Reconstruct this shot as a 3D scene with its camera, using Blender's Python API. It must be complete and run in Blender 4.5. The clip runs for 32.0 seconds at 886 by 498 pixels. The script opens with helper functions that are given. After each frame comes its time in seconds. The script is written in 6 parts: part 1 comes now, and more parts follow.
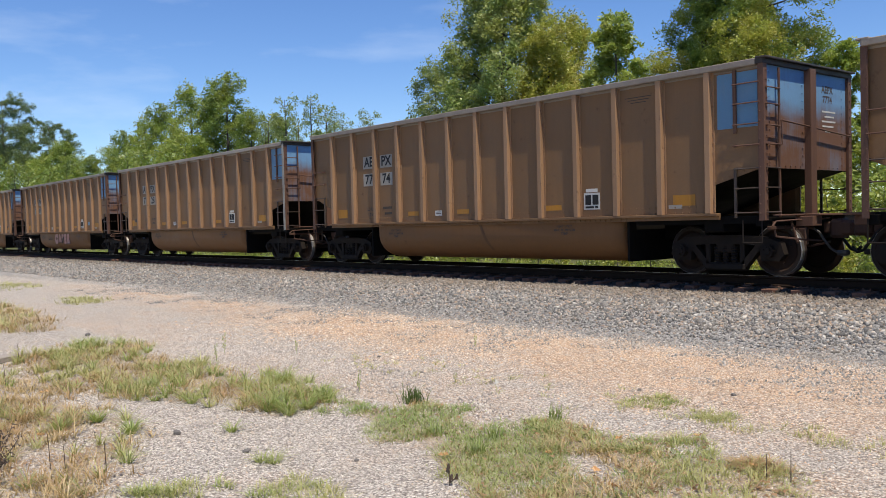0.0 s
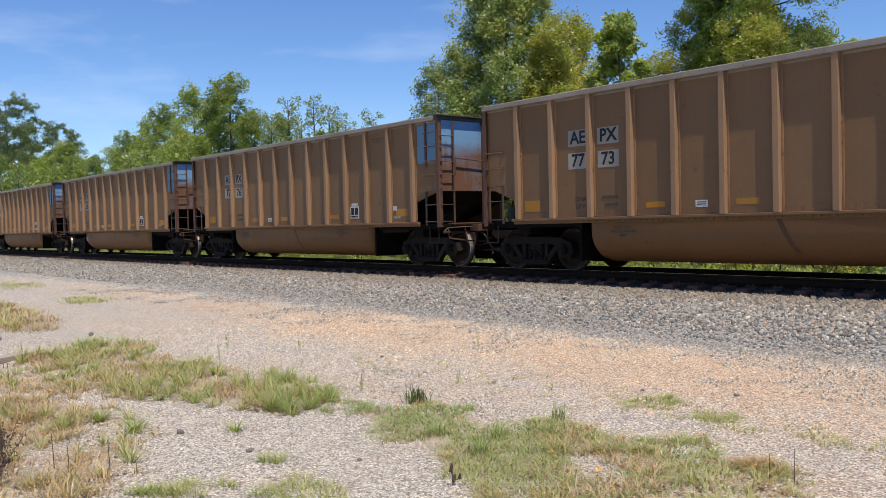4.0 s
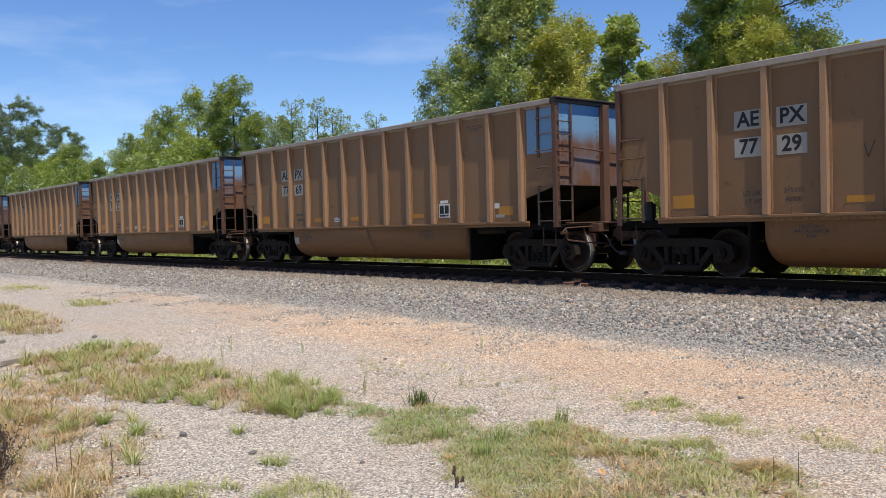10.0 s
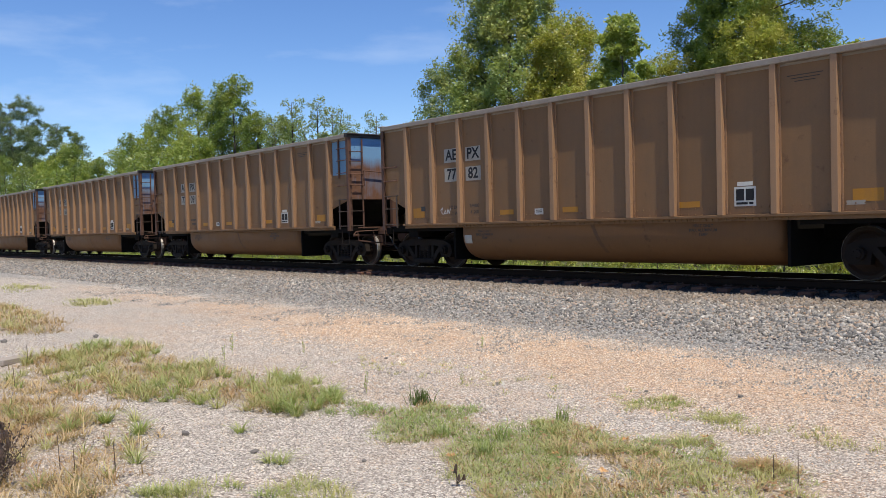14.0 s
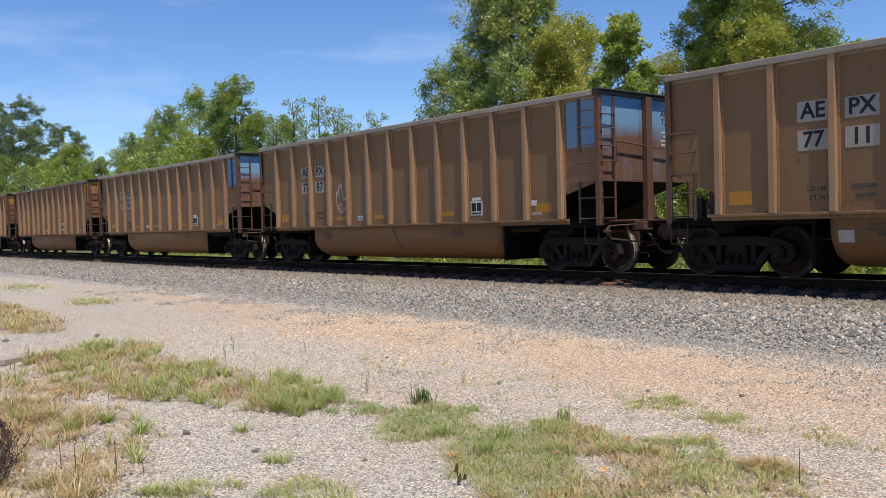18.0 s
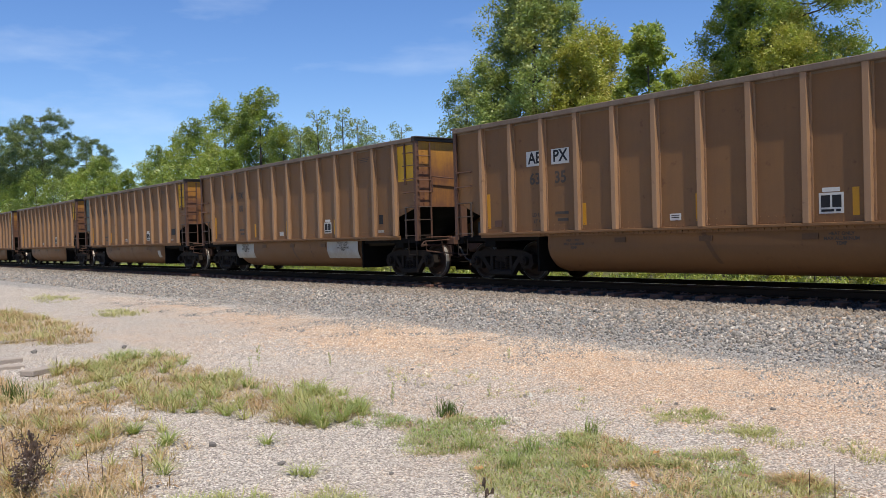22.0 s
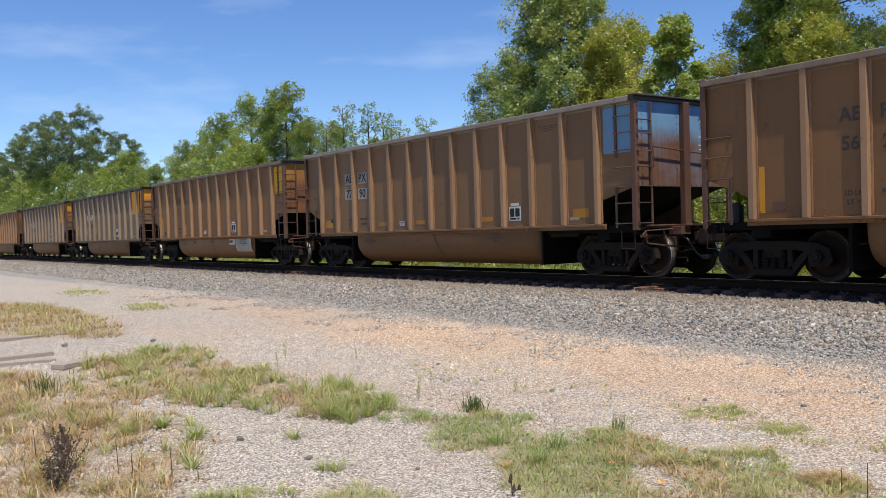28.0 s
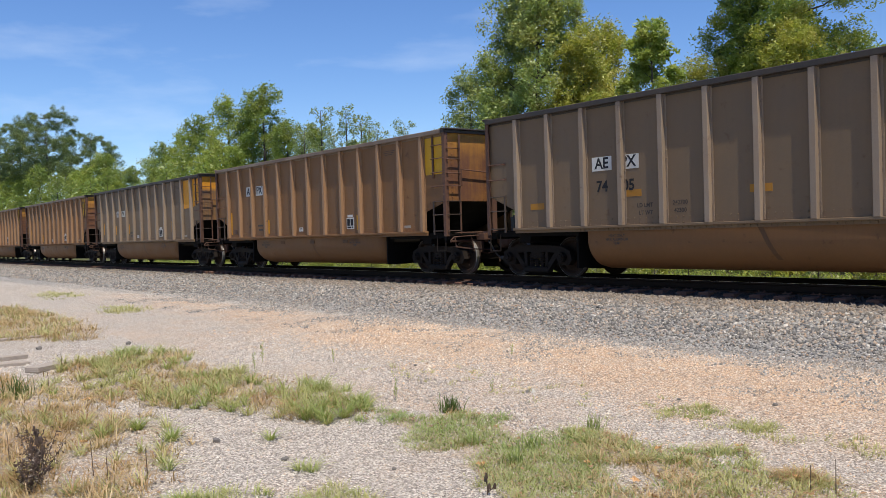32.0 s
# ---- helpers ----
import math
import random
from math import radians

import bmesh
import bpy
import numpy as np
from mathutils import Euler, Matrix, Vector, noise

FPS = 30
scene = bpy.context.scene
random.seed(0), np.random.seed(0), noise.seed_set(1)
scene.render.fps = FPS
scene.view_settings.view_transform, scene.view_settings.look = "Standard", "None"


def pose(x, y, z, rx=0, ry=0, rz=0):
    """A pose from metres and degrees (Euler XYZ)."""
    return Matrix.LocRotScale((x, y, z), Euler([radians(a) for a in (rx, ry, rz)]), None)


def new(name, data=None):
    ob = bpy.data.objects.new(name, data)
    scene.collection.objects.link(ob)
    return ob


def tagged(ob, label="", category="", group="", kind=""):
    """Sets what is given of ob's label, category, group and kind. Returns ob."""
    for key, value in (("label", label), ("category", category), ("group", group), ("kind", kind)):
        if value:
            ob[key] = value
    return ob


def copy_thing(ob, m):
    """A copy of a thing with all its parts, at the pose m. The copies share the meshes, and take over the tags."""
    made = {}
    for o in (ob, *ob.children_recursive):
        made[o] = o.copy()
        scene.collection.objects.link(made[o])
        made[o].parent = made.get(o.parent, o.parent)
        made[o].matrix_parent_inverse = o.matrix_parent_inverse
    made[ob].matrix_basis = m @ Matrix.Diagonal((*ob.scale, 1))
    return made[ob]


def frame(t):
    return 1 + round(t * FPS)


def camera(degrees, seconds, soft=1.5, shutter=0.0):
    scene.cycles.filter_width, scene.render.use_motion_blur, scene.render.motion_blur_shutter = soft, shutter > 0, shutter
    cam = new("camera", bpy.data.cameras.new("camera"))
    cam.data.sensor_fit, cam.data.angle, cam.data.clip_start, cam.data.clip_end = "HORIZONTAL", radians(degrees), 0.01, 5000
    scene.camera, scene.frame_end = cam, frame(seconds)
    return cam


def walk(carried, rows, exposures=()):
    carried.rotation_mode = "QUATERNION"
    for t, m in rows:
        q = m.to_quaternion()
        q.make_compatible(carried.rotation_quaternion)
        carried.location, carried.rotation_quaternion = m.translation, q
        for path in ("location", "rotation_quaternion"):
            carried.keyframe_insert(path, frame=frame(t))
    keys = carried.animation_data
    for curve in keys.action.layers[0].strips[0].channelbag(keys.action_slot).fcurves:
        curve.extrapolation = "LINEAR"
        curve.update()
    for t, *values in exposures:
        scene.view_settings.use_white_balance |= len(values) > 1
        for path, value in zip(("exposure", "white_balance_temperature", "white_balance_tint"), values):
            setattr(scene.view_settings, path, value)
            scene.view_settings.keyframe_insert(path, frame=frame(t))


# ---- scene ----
cam = camera(53.92, 32.0, soft=0.6)

walk(cam, [
    (0, pose(0.000, -0.000, 1.599, 88.334, 1.400, 50.222)),
    (0.5, pose(0.000, -0.000, 1.599, 88.334, 1.400, 50.222)),
    (1, pose(0.000, -0.000, 1.599, 88.334, 1.400, 50.222)),
    (1.5, pose(0.007, -0.008, 1.602, 88.329, 1.402, 50.224)),
    (2, pose(0.004, -0.006, 1.596, 88.349, 1.334, 50.213)),
    (2.5, pose(0.005, -0.010, 1.598, 88.347, 1.347, 50.232)),
    (3, pose(0.000, -0.005, 1.597, 88.345, 1.353, 50.399)),
    (3.5, pose(-0.000, -0.003, 1.597, 88.340, 1.343, 50.401)),
    (5.5, pose(0.002, -0.015, 1.592, 88.510, 1.344, 50.438)),
    (6, pose(0.005, -0.014, 1.597, 88.560, 1.421, 50.439)),
    (6.5, pose(0.005, -0.018, 1.597, 88.560, 1.394, 50.421)),
    (7, pose(0.008, -0.012, 1.597, 88.557, 1.394, 50.421)),
    (7.5, pose(0.009, -0.012, 1.598, 88.554, 1.399, 50.425)),
    (8, pose(0.003, -0.007, 1.596, 88.528, 1.400, 50.580)),
    (8.5, pose(0.003, -0.005, 1.596, 88.524, 1.399, 50.638)),
    (9, pose(-0.002, 0.003, 1.594, 88.522, 1.386, 50.631)),
    (9.5, pose(-0.002, 0.003, 1.594, 88.522, 1.386, 50.631)),
    (10, pose(-0.002, 0.003, 1.594, 88.523, 1.386, 50.629)),
    (10.5, pose(0.005, -0.007, 1.596, 88.519, 1.394, 50.621)),
    (11, pose(0.002, -0.004, 1.595, 88.504, 1.447, 50.636)),
    (11.5, pose(-0.002, -0.005, 1.595, 88.506, 1.432, 50.633)),
    (12, pose(0.001, -0.009, 1.591, 88.522, 1.404, 50.650)),
    (12.5, pose(-0.000, -0.013, 1.591, 88.521, 1.381, 50.627)),
    (13, pose(-0.003, -0.007, 1.589, 88.520, 1.386, 50.629)),
    (13.5, pose(0.004, -0.017, 1.594, 88.495, 1.395, 50.614)),
    (14, pose(0.012, -0.018, 1.595, 88.484, 1.426, 50.633)),
    (14.5, pose(0.003, -0.011, 1.592, 88.477, 1.425, 50.610)),
    (16.5, pose(0.003, -0.010, 1.592, 88.488, 1.428, 50.618)),
    (17, pose(0.013, -0.011, 1.595, 88.484, 1.436, 50.618)),
    (17.5, pose(0.013, -0.009, 1.594, 88.466, 1.456, 50.620)),
    (18, pose(0.011, -0.014, 1.592, 88.457, 1.435, 50.724)),
    (18.5, pose(0.018, -0.006, 1.590, 88.467, 1.448, 50.842)),
    (19, pose(0.017, 0.003, 1.589, 88.454, 1.463, 50.844)),
    (19.5, pose(0.024, 0.004, 1.593, 88.520, 1.463, 50.857)),
    (20, pose(0.030, 0.004, 1.592, 88.839, 1.549, 50.913)),
    (20.5, pose(0.023, -0.007, 1.590, 89.132, 1.527, 51.013)),
    (21, pose(0.021, -0.010, 1.592, 89.195, 1.548, 51.303)),
    (21.5, pose(-0.009, -0.004, 1.590, 89.232, 1.573, 51.512)),
    (22, pose(-0.030, -0.006, 1.596, 89.219, 1.569, 52.264)),
    (22.5, pose(-0.048, -0.011, 1.594, 89.224, 1.546, 52.883)),
    (23, pose(-0.053, -0.008, 1.596, 88.991, 1.583, 53.426)),
    (23.5, pose(-0.048, 0.001, 1.596, 88.843, 1.636, 53.826)),
    (24, pose(-0.055, 0.007, 1.596, 88.849, 1.642, 53.983)),
    (24.5, pose(-0.049, 0.002, 1.601, 88.850, 1.659, 54.006)),
    (25, pose(-0.045, -0.008, 1.599, 88.895, 1.596, 53.956)),
    (25.5, pose(-0.039, -0.010, 1.608, 88.876, 1.656, 53.976)),
    (27.5, pose(-0.040, -0.003, 1.610, 88.836, 1.665, 53.936)),
    (28, pose(-0.046, 0.000, 1.610, 88.833, 1.659, 53.933)),
    (28.5, pose(-0.047, 0.001, 1.610, 88.833, 1.658, 53.942)),
    (29, pose(-0.036, -0.000, 1.610, 88.825, 1.690, 53.789)),
    (29.5, pose(-0.032, 0.002, 1.608, 88.798, 1.656, 53.120)),
    (30, pose(-0.022, -0.002, 1.610, 88.775, 1.662, 52.622)),
    (30.5, pose(-0.023, -0.000, 1.608, 88.762, 1.697, 52.534)),
    (31, pose(-0.019, 0.002, 1.608, 88.782, 1.723, 52.539)),
    (31.5, pose(-0.012, -0.010, 1.604, 88.860, 1.690, 52.531)),
    (32, pose(-0.007, -0.009, 1.598, 88.972, 1.664, 52.516)),])

# ---- light ----
SUN_TO = Vector((0.365, -0.098, 0.927)).normalized()
world = bpy.data.worlds.new("sky")
scene.world = world
world.use_nodes = True
wn, wl = world.node_tree.nodes, world.node_tree.links
wn.clear()
w_out = wn.new("ShaderNodeOutputWorld")
w_bg = wn.new("ShaderNodeBackground")
w_bg.inputs["Strength"].default_value = 0.145
w_sky = wn.new("ShaderNodeTexSky")
w_sky.sky_type = "NISHITA"
w_sky.sun_disc = False
w_sky.sun_elevation = math.asin(SUN_TO.z)
w_sky.sun_rotation = math.atan2(SUN_TO.x, SUN_TO.y)
w_sky.air_density = 0.9
w_sky.dust_density = 0.0
w_sky.ozone_density = 5.0
# thin streaks of cirrus high in the sky
w_tc = wn.new("ShaderNodeTexCoord")
w_map = wn.new("ShaderNodeMapping")
w_map.inputs["Rotation"].default_value = (0.12, 0.05, 0.9)
w_map.inputs["Scale"].default_value = (1.2, 3.0, 11.0)
w_noise = wn.new("ShaderNodeTexNoise")
w_noise.inputs["Scale"].default_value = 1.6
w_noise.inputs["Detail"].default_value = 7.0
w_noise.inputs["Roughness"].default_value = 0.55
w_ramp = wn.new("ShaderNodeMapRange")
w_ramp.inputs["From Min"].default_value = 0.56
w_ramp.inputs["From Max"].default_value = 0.85
w_ramp.inputs["To Max"].default_value = 0.24
w_mix = wn.new("ShaderNodeMix")
w_mix.data_type = "RGBA"
w_mix.inputs["B"].default_value = (7.0, 7.6, 8.2, 1.0)
wl.new(w_tc.outputs["Generated"], w_map.inputs["Vector"])
wl.new(w_map.outputs["Vector"], w_noise.inputs["Vector"])
wl.new(w_noise.outputs["Fac"], w_ramp.inputs["Value"])
wl.new(w_ramp.outputs["Result"], w_mix.inputs["Factor"])
w_hsv = wn.new("ShaderNodeHueSaturation")
w_hsv.inputs["Saturation"].default_value = 1.15
w_hsv.inputs["Hue"].default_value = 0.509
wl.new(w_sky.outputs["Color"], w_hsv.inputs["Color"])
wl.new(w_hsv.outputs["Color"], w_mix.inputs["A"])
wl.new(w_mix.outputs["Result"], w_bg.inputs["Color"])
wl.new(w_bg.outputs["Background"], w_out.inputs["Surface"])

sun = new("sun", bpy.data.lights.new("sun", "SUN"))
sun.data.energy = 5.0
sun.data.angle = radians(0.53)
sun.data.color = (1.0, 0.918, 0.76)
sun.matrix_basis = Matrix.Translation((0, -30, 60)) @ SUN_TO.to_track_quat("Z", "Y").to_matrix().to_4x4()
scene.view_settings.exposure = 0.04

# ---- plan ----
RAIL_Z = 0.52            # top of the rails over the ground near the camera
TRACK_Y = 15.205         # middle of the track
PITCH = 16.18            # one wagon over its couplers
HALF = 7.265             # half of a wagon's body
MIDDLE = 7.225           # way from the key point of the train to a wagon's middle
SIDE = 1.597             # outside of the posts and the top chord
SHEET = 1.482            # outside of the side sheets


# ---- materials ----
def material(name):
    m = bpy.data.materials.new(name)
    m.use_nodes = True
    n, l = m.node_tree.nodes, m.node_tree.links
    return m, n, l, n["Principled BSDF"]


def node(n, kind, **values):
    made = n.new(kind)
    for key, value in values.items():
        made.inputs[key.replace("_", " ")].default_value = value
    return made


def mix_rgb(n, l, fac, a, b, blend="MIX"):
    m = n.new("ShaderNodeMix")
    m.data_type = "RGBA"
    m.blend_type = blend
    for socket, value in (("Factor", fac), ("A", a), ("B", b)):
        if isinstance(value, bpy.types.NodeSocket):
            l.new(value, m.inputs[socket])
        else:
            m.inputs[socket].default_value = value if socket == "Factor" else (*value, 1.0)
    return m.outputs["Result"]


def span(n, l, value, lo, hi, a=0.0, b=1.0):
    m = n.new("ShaderNodeMapRange")
    m.inputs["From Min"].default_value, m.inputs["From Max"].default_value = lo, hi
    m.inputs["To Min"].default_value, m.inputs["To Max"].default_value = a, b
    l.new(value, m.inputs["Value"])
    return m.outputs["Result"]


def noise_out(n, l, coord, scale, detail=4.0, rough=0.55, stretch=None):
    if stretch:
        mp = n.new("ShaderNodeMapping")
        mp.inputs["Scale"].default_value = stretch
        l.new(coord, mp.inputs["Vector"])
        coord = mp.outputs["Vector"]
    t = node(n, "ShaderNodeTexNoise", Scale=scale, Detail=detail, Roughness=rough)
    l.new(coord, t.inputs["Vector"])
    return t.outputs["Fac"]


def bump(n, l, height, bsdf, strength=0.3, distance=0.01):
    b = node(n, "ShaderNodeBump", Strength=strength, Distance=distance)
    l.new(height, b.inputs["Height"])
    l.new(b.outputs["Normal"], bsdf.inputs["Normal"])


def painted_metal(name, base, dirt, dirt_amount=0.5, rough=0.6, rust=None, fade=None, vary=0.10, shine=0.3):
    """Weathered painted steel: paint, dust in soft clouds, streaks that run down, fine grain. fade: (z low, z high) between which dirt gives way to paint."""
    m, n, l, bsdf = material(name)
    tc = n.new("ShaderNodeTexCoord").outputs["Object"]
    info = n.new("ShaderNodeObjectInfo")
    add = n.new("ShaderNodeVectorMath")
    scl = n.new("ShaderNodeVectorMath")
    scl.operation = "SCALE"
    scl.inputs[0].default_value = (7.0, 3.0, 5.0)
    l.new(info.outputs["Random"], scl.inputs["Scale"])
    l.new(tc, add.inputs[0])
    l.new(scl.outputs["Vector"], add.inputs[1])
    at = add.outputs["Vector"]
    cloud = noise_out(n, l, at, 1.3, 5.0, 0.6)
    streak = noise_out(n, l, at, 3.0, 4.0, 0.6, (5.0, 5.0, 0.35))
    grain = noise_out(n, l, at, 60.0, 3.0, 0.7)
    both = n.new("ShaderNodeMath")
    both.operation = "ADD"
    l.new(span(n, l, cloud, 0.35, 0.70, -0.25, 0.25), both.inputs[0])
    l.new(span(n, l, streak, 0.30, 0.70, -0.12, 0.12), both.inputs[1])
    amount = n.new("ShaderNodeMath")
    amount.operation = "ADD"
    amount.use_clamp = True
    l.new(both.outputs["Value"], amount.inputs[0])
    if fade:
        sep = n.new("ShaderNodeSeparateXYZ")
        l.new(tc, sep.inputs["Vector"])
        l.new(span(n, l, sep.outputs["Z"], fade[0], fade[1], 1.0, 0.0), amount.inputs[1])
    else:
        amount.inputs[1].default_value = dirt_amount
    col = mix_rgb(n, l, amount.outputs["Value"], base, dirt)
    if rust:
        spots = span(n, l, noise_out(n, l, at, 4.5, 7.0, 0.65), 0.62, 0.72, 0.0, 0.7)
        col = mix_rgb(n, l, spots, col, rust)
    hsv = n.new("ShaderNodeHueSaturation")
    l.new(col, hsv.inputs["Color"])
    val = n.new("ShaderNodeMath")
    val.operation = "ADD"
    l.new(span(n, l, info.outputs["Random"], 0.0, 1.0, 1.0 - vary, 1.0 + vary), val.inputs[0])
    l.new(span(n, l, grain, 0.3, 0.7, -0.06, 0.06), val.inputs[1])
    l.new(val.outputs["Value"], hsv.inputs["Value"])
    l.new(hsv.outputs["Color"], bsdf.inputs["Base Color"])
    l.new(span(n, l, cloud, 0.3, 0.7, rough - 0.08, rough + 0.15), bsdf.inputs["Roughness"])
    bsdf.inputs["Specular IOR Level"].default_value = shine
    bump(n, l, noise_out(n, l, at, 9.0, 6.0, 0.6), bsdf, 0.12, 0.02)
    return m


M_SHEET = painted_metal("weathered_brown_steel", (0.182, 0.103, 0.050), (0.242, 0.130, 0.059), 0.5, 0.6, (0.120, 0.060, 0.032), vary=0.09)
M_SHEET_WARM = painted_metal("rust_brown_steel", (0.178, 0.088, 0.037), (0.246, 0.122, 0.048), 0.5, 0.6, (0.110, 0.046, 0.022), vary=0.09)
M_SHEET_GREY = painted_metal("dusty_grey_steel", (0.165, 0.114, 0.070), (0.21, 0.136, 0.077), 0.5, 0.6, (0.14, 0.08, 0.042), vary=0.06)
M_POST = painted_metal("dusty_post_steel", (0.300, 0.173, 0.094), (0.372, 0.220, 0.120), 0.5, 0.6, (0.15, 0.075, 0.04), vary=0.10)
M_POST_GREY = painted_metal("bare_post_steel", (0.31, 0.240, 0.175), (0.28, 0.190, 0.125), 0.4, 0.55, (0.15, 0.09, 0.06))
M_CHORD = painted_metal("worn_chord_steel", (0.33, 0.285, 0.235), (0.22, 0.17, 0.13), 0.45, 0.55, (0.12, 0.085, 0.065))
M_CHORD_RUSTY = painted_metal("rusty_chord_steel", (0.25, 0.19, 0.14), (0.12, 0.080, 0.055), 0.5, 0.6, (0.07, 0.042, 0.03))
M_CHORD_DARK = painted_metal("dark_chord_steel", (0.040, 0.034, 0.030), (0.085, 0.066, 0.052), 0.4, 0.55)
M_TUB = painted_metal("dusty_tub_steel", (0.158, 0.074, 0.028), (0.210, 0.102, 0.040), 0.5, 0.6, (0.070, 0.032, 0.016))
M_TUB_PALE = painted_metal("bare_aluminium_patch", (0.40, 0.38, 0.33), (0.24, 0.18, 0.13), 0.35, 0.5)
M_RUSTY = painted_metal("rusty_fitting_steel", (0.105, 0.051, 0.034), (0.150, 0.082, 0.054), 0.4, 0.65)
M_GREYBAR = painted_metal("dull_grey_bar_steel", (0.082, 0.060, 0.048), (0.066, 0.042, 0.030), 0.4, 0.55)
# grimy underframe black; also paints the shade on slope sheets and tub ends
M_BLACK = painted_metal("grimy_shaded_black_steel", (0.006, 0.0055, 0.005), (0.014, 0.011, 0.009), 0.35, 0.8, shine=0.08)
M_BOGIE = painted_metal("oily_cast_steel", (0.0145, 0.0115, 0.010), (0.030, 0.021, 0.016), 0.4, 0.75, shine=0.14)
M_WHEEL = painted_metal("rusty_wheel_steel", (0.026, 0.017, 0.013), (0.048, 0.028, 0.020), 0.4, 0.75, shine=0.12)
M_RIM = painted_metal("worn_rim_steel", (0.022, 0.0155, 0.012), (0.036, 0.025, 0.019), 0.4, 0.65, shine=0.18)
M_STAIN = painted_metal("dark_oily_stain", (0.085, 0.044, 0.022), (0.150, 0.076, 0.034), 0.5, 0.6)
M_COUPLER = painted_metal("rusty_coupler_steel", (0.062, 0.031, 0.021), (0.100, 0.052, 0.034), 0.4, 0.7)
M_TREAD = painted_metal("polished_tread_steel", (0.36, 0.34, 0.32), (0.20, 0.17, 0.15), 0.3, 0.42)
M_TREAD.node_tree.nodes["Principled BSDF"].inputs["Metallic"].default_value = 0.8
M_BLUE = painted_metal("sky_blue_paint", (0.13, 0.26, 0.39), (0.20, 0.24, 0.27), 0.12, 0.5)
M_BLUE_END = painted_metal("blue_paint_under_rusty_dust", (0.17, 0.32, 0.50), (0.17, 0.085, 0.052), 0.5, 0.55, fade=(2.78, 3.18))
M_YELLOW = painted_metal("chrome_yellow_paint", (0.67, 0.36, 0.010), (0.42, 0.24, 0.06), 0.15, 0.5)
M_YELLOW_END = painted_metal("yellow_paint_under_rusty_dust", (0.54, 0.25, 0.03), (0.17, 0.078, 0.045), 0.5, 0.55, fade=(2.85, 3.85))
M_ORANGE = painted_metal("orange_paint", (0.74, 0.30, 0.008), (0.45, 0.21, 0.05), 0.15, 0.5)
M_ORANGE_END = painted_metal("orange_paint_under_dust", (0.66, 0.28, 0.02), (0.16, 0.105, 0.07), 0.5, 0.55, fade=(3.05, 3.25))
M_TEAL = painted_metal("faded_teal_paint", (0.105, 0.165, 0.150), (0.18, 0.165, 0.125), 0.5, 0.6)
M_REFLECT_BRIGHT = painted_metal("amber_stripe", (0.62, 0.28, 0.010), (0.42, 0.20, 0.04), 0.25, 0.5)
M_REFLECT = painted_metal("faded_amber_stripe", (0.44, 0.19, 0.012), (0.27, 0.145, 0.06), 0.3, 0.5)
M_PLATE = painted_metal("grubby_pale_plate", (0.35, 0.325, 0.28), (0.28, 0.235, 0.18), 0.35, 0.6)
M_PLATE_WHITE = painted_metal("white_plate_paint", (0.62, 0.60, 0.55), (0.48, 0.43, 0.36), 0.25, 0.6)
M_INK = painted_metal("black_lettering_paint", (0.012, 0.012, 0.014), (0.03, 0.028, 0.026), 0.3, 0.6)
M_FAINT = painted_metal("worn_lettering_paint", (0.045, 0.035, 0.028), (0.11, 0.08, 0.06), 0.5, 0.6)
M_WHITE = painted_metal("chalk_white_paint", (0.62, 0.60, 0.56), (0.45, 0.40, 0.35), 0.25, 0.7)
M_SCRIBBLE = painted_metal("dark_spray_paint", (0.030, 0.016, 0.012), (0.06, 0.034, 0.022), 0.3, 0.6)
M_PINK = painted_metal("pink_spray_paint", (0.46, 0.24, 0.195), (0.36, 0.17, 0.125), 0.4, 0.6)
M_RAIL = painted_metal("brown_rail_steel", (0.018, 0.0115, 0.008), (0.034, 0.021, 0.014), 0.4, 0.75, shine=0.08)
M_RAILTOP = painted_metal("shiny_rail_head", (0.50, 0.49, 0.47), (0.35, 0.32, 0.3), 0.2, 0.25)
M_RAILTOP.node_tree.nodes["Principled BSDF"].inputs["Metallic"].default_value = 0.9
M_CANISTER = painted_metal("blue_grey_canister_paint", (0.035, 0.040, 0.046), (0.04, 0.034, 0.03), 0.4, 0.5)
M_HOSE_GREY = painted_metal("dusty_grey_rubber", (0.045, 0.042, 0.040), (0.080, 0.068, 0.058), 0.4, 0.6)
M_HOSE = painted_metal("black_rubber", (0.012, 0.012, 0.012), (0.03, 0.026, 0.022), 0.3, 0.7)


def wood_material(name, a, b):
    m, n, l, bsdf = material(name)
    tc = n.new("ShaderNodeTexCoord").outputs["Object"]
    g = noise_out(n, l, tc, 6.0, 6.0, 0.65, (9.0, 0.8, 9.0))
    info = n.new("ShaderNodeObjectInfo").outputs["Random"]
    col = mix_rgb(n, l, span(n, l, g, 0.3, 0.7), a, b)
    col = mix_rgb(n, l, span(n, l, info, 0.0, 1.0, 0.0, 0.35), col, tuple(c * 0.5 for c in a))
    l.new(col, bsdf.inputs["Base Color"])
    bsdf.inputs["Roughness"].default_value = 0.85
    bump(n, l, g, bsdf, 0.5, 0.01)
    return m


M_TIE = wood_material("creosoted_tie_wood", (0.105, 0.046, 0.028), (0.220, 0.102, 0.062))
M_PLANK = wood_material("bleached_board_wood", (0.33, 0.27, 0.22), (0.46, 0.40, 0.34))


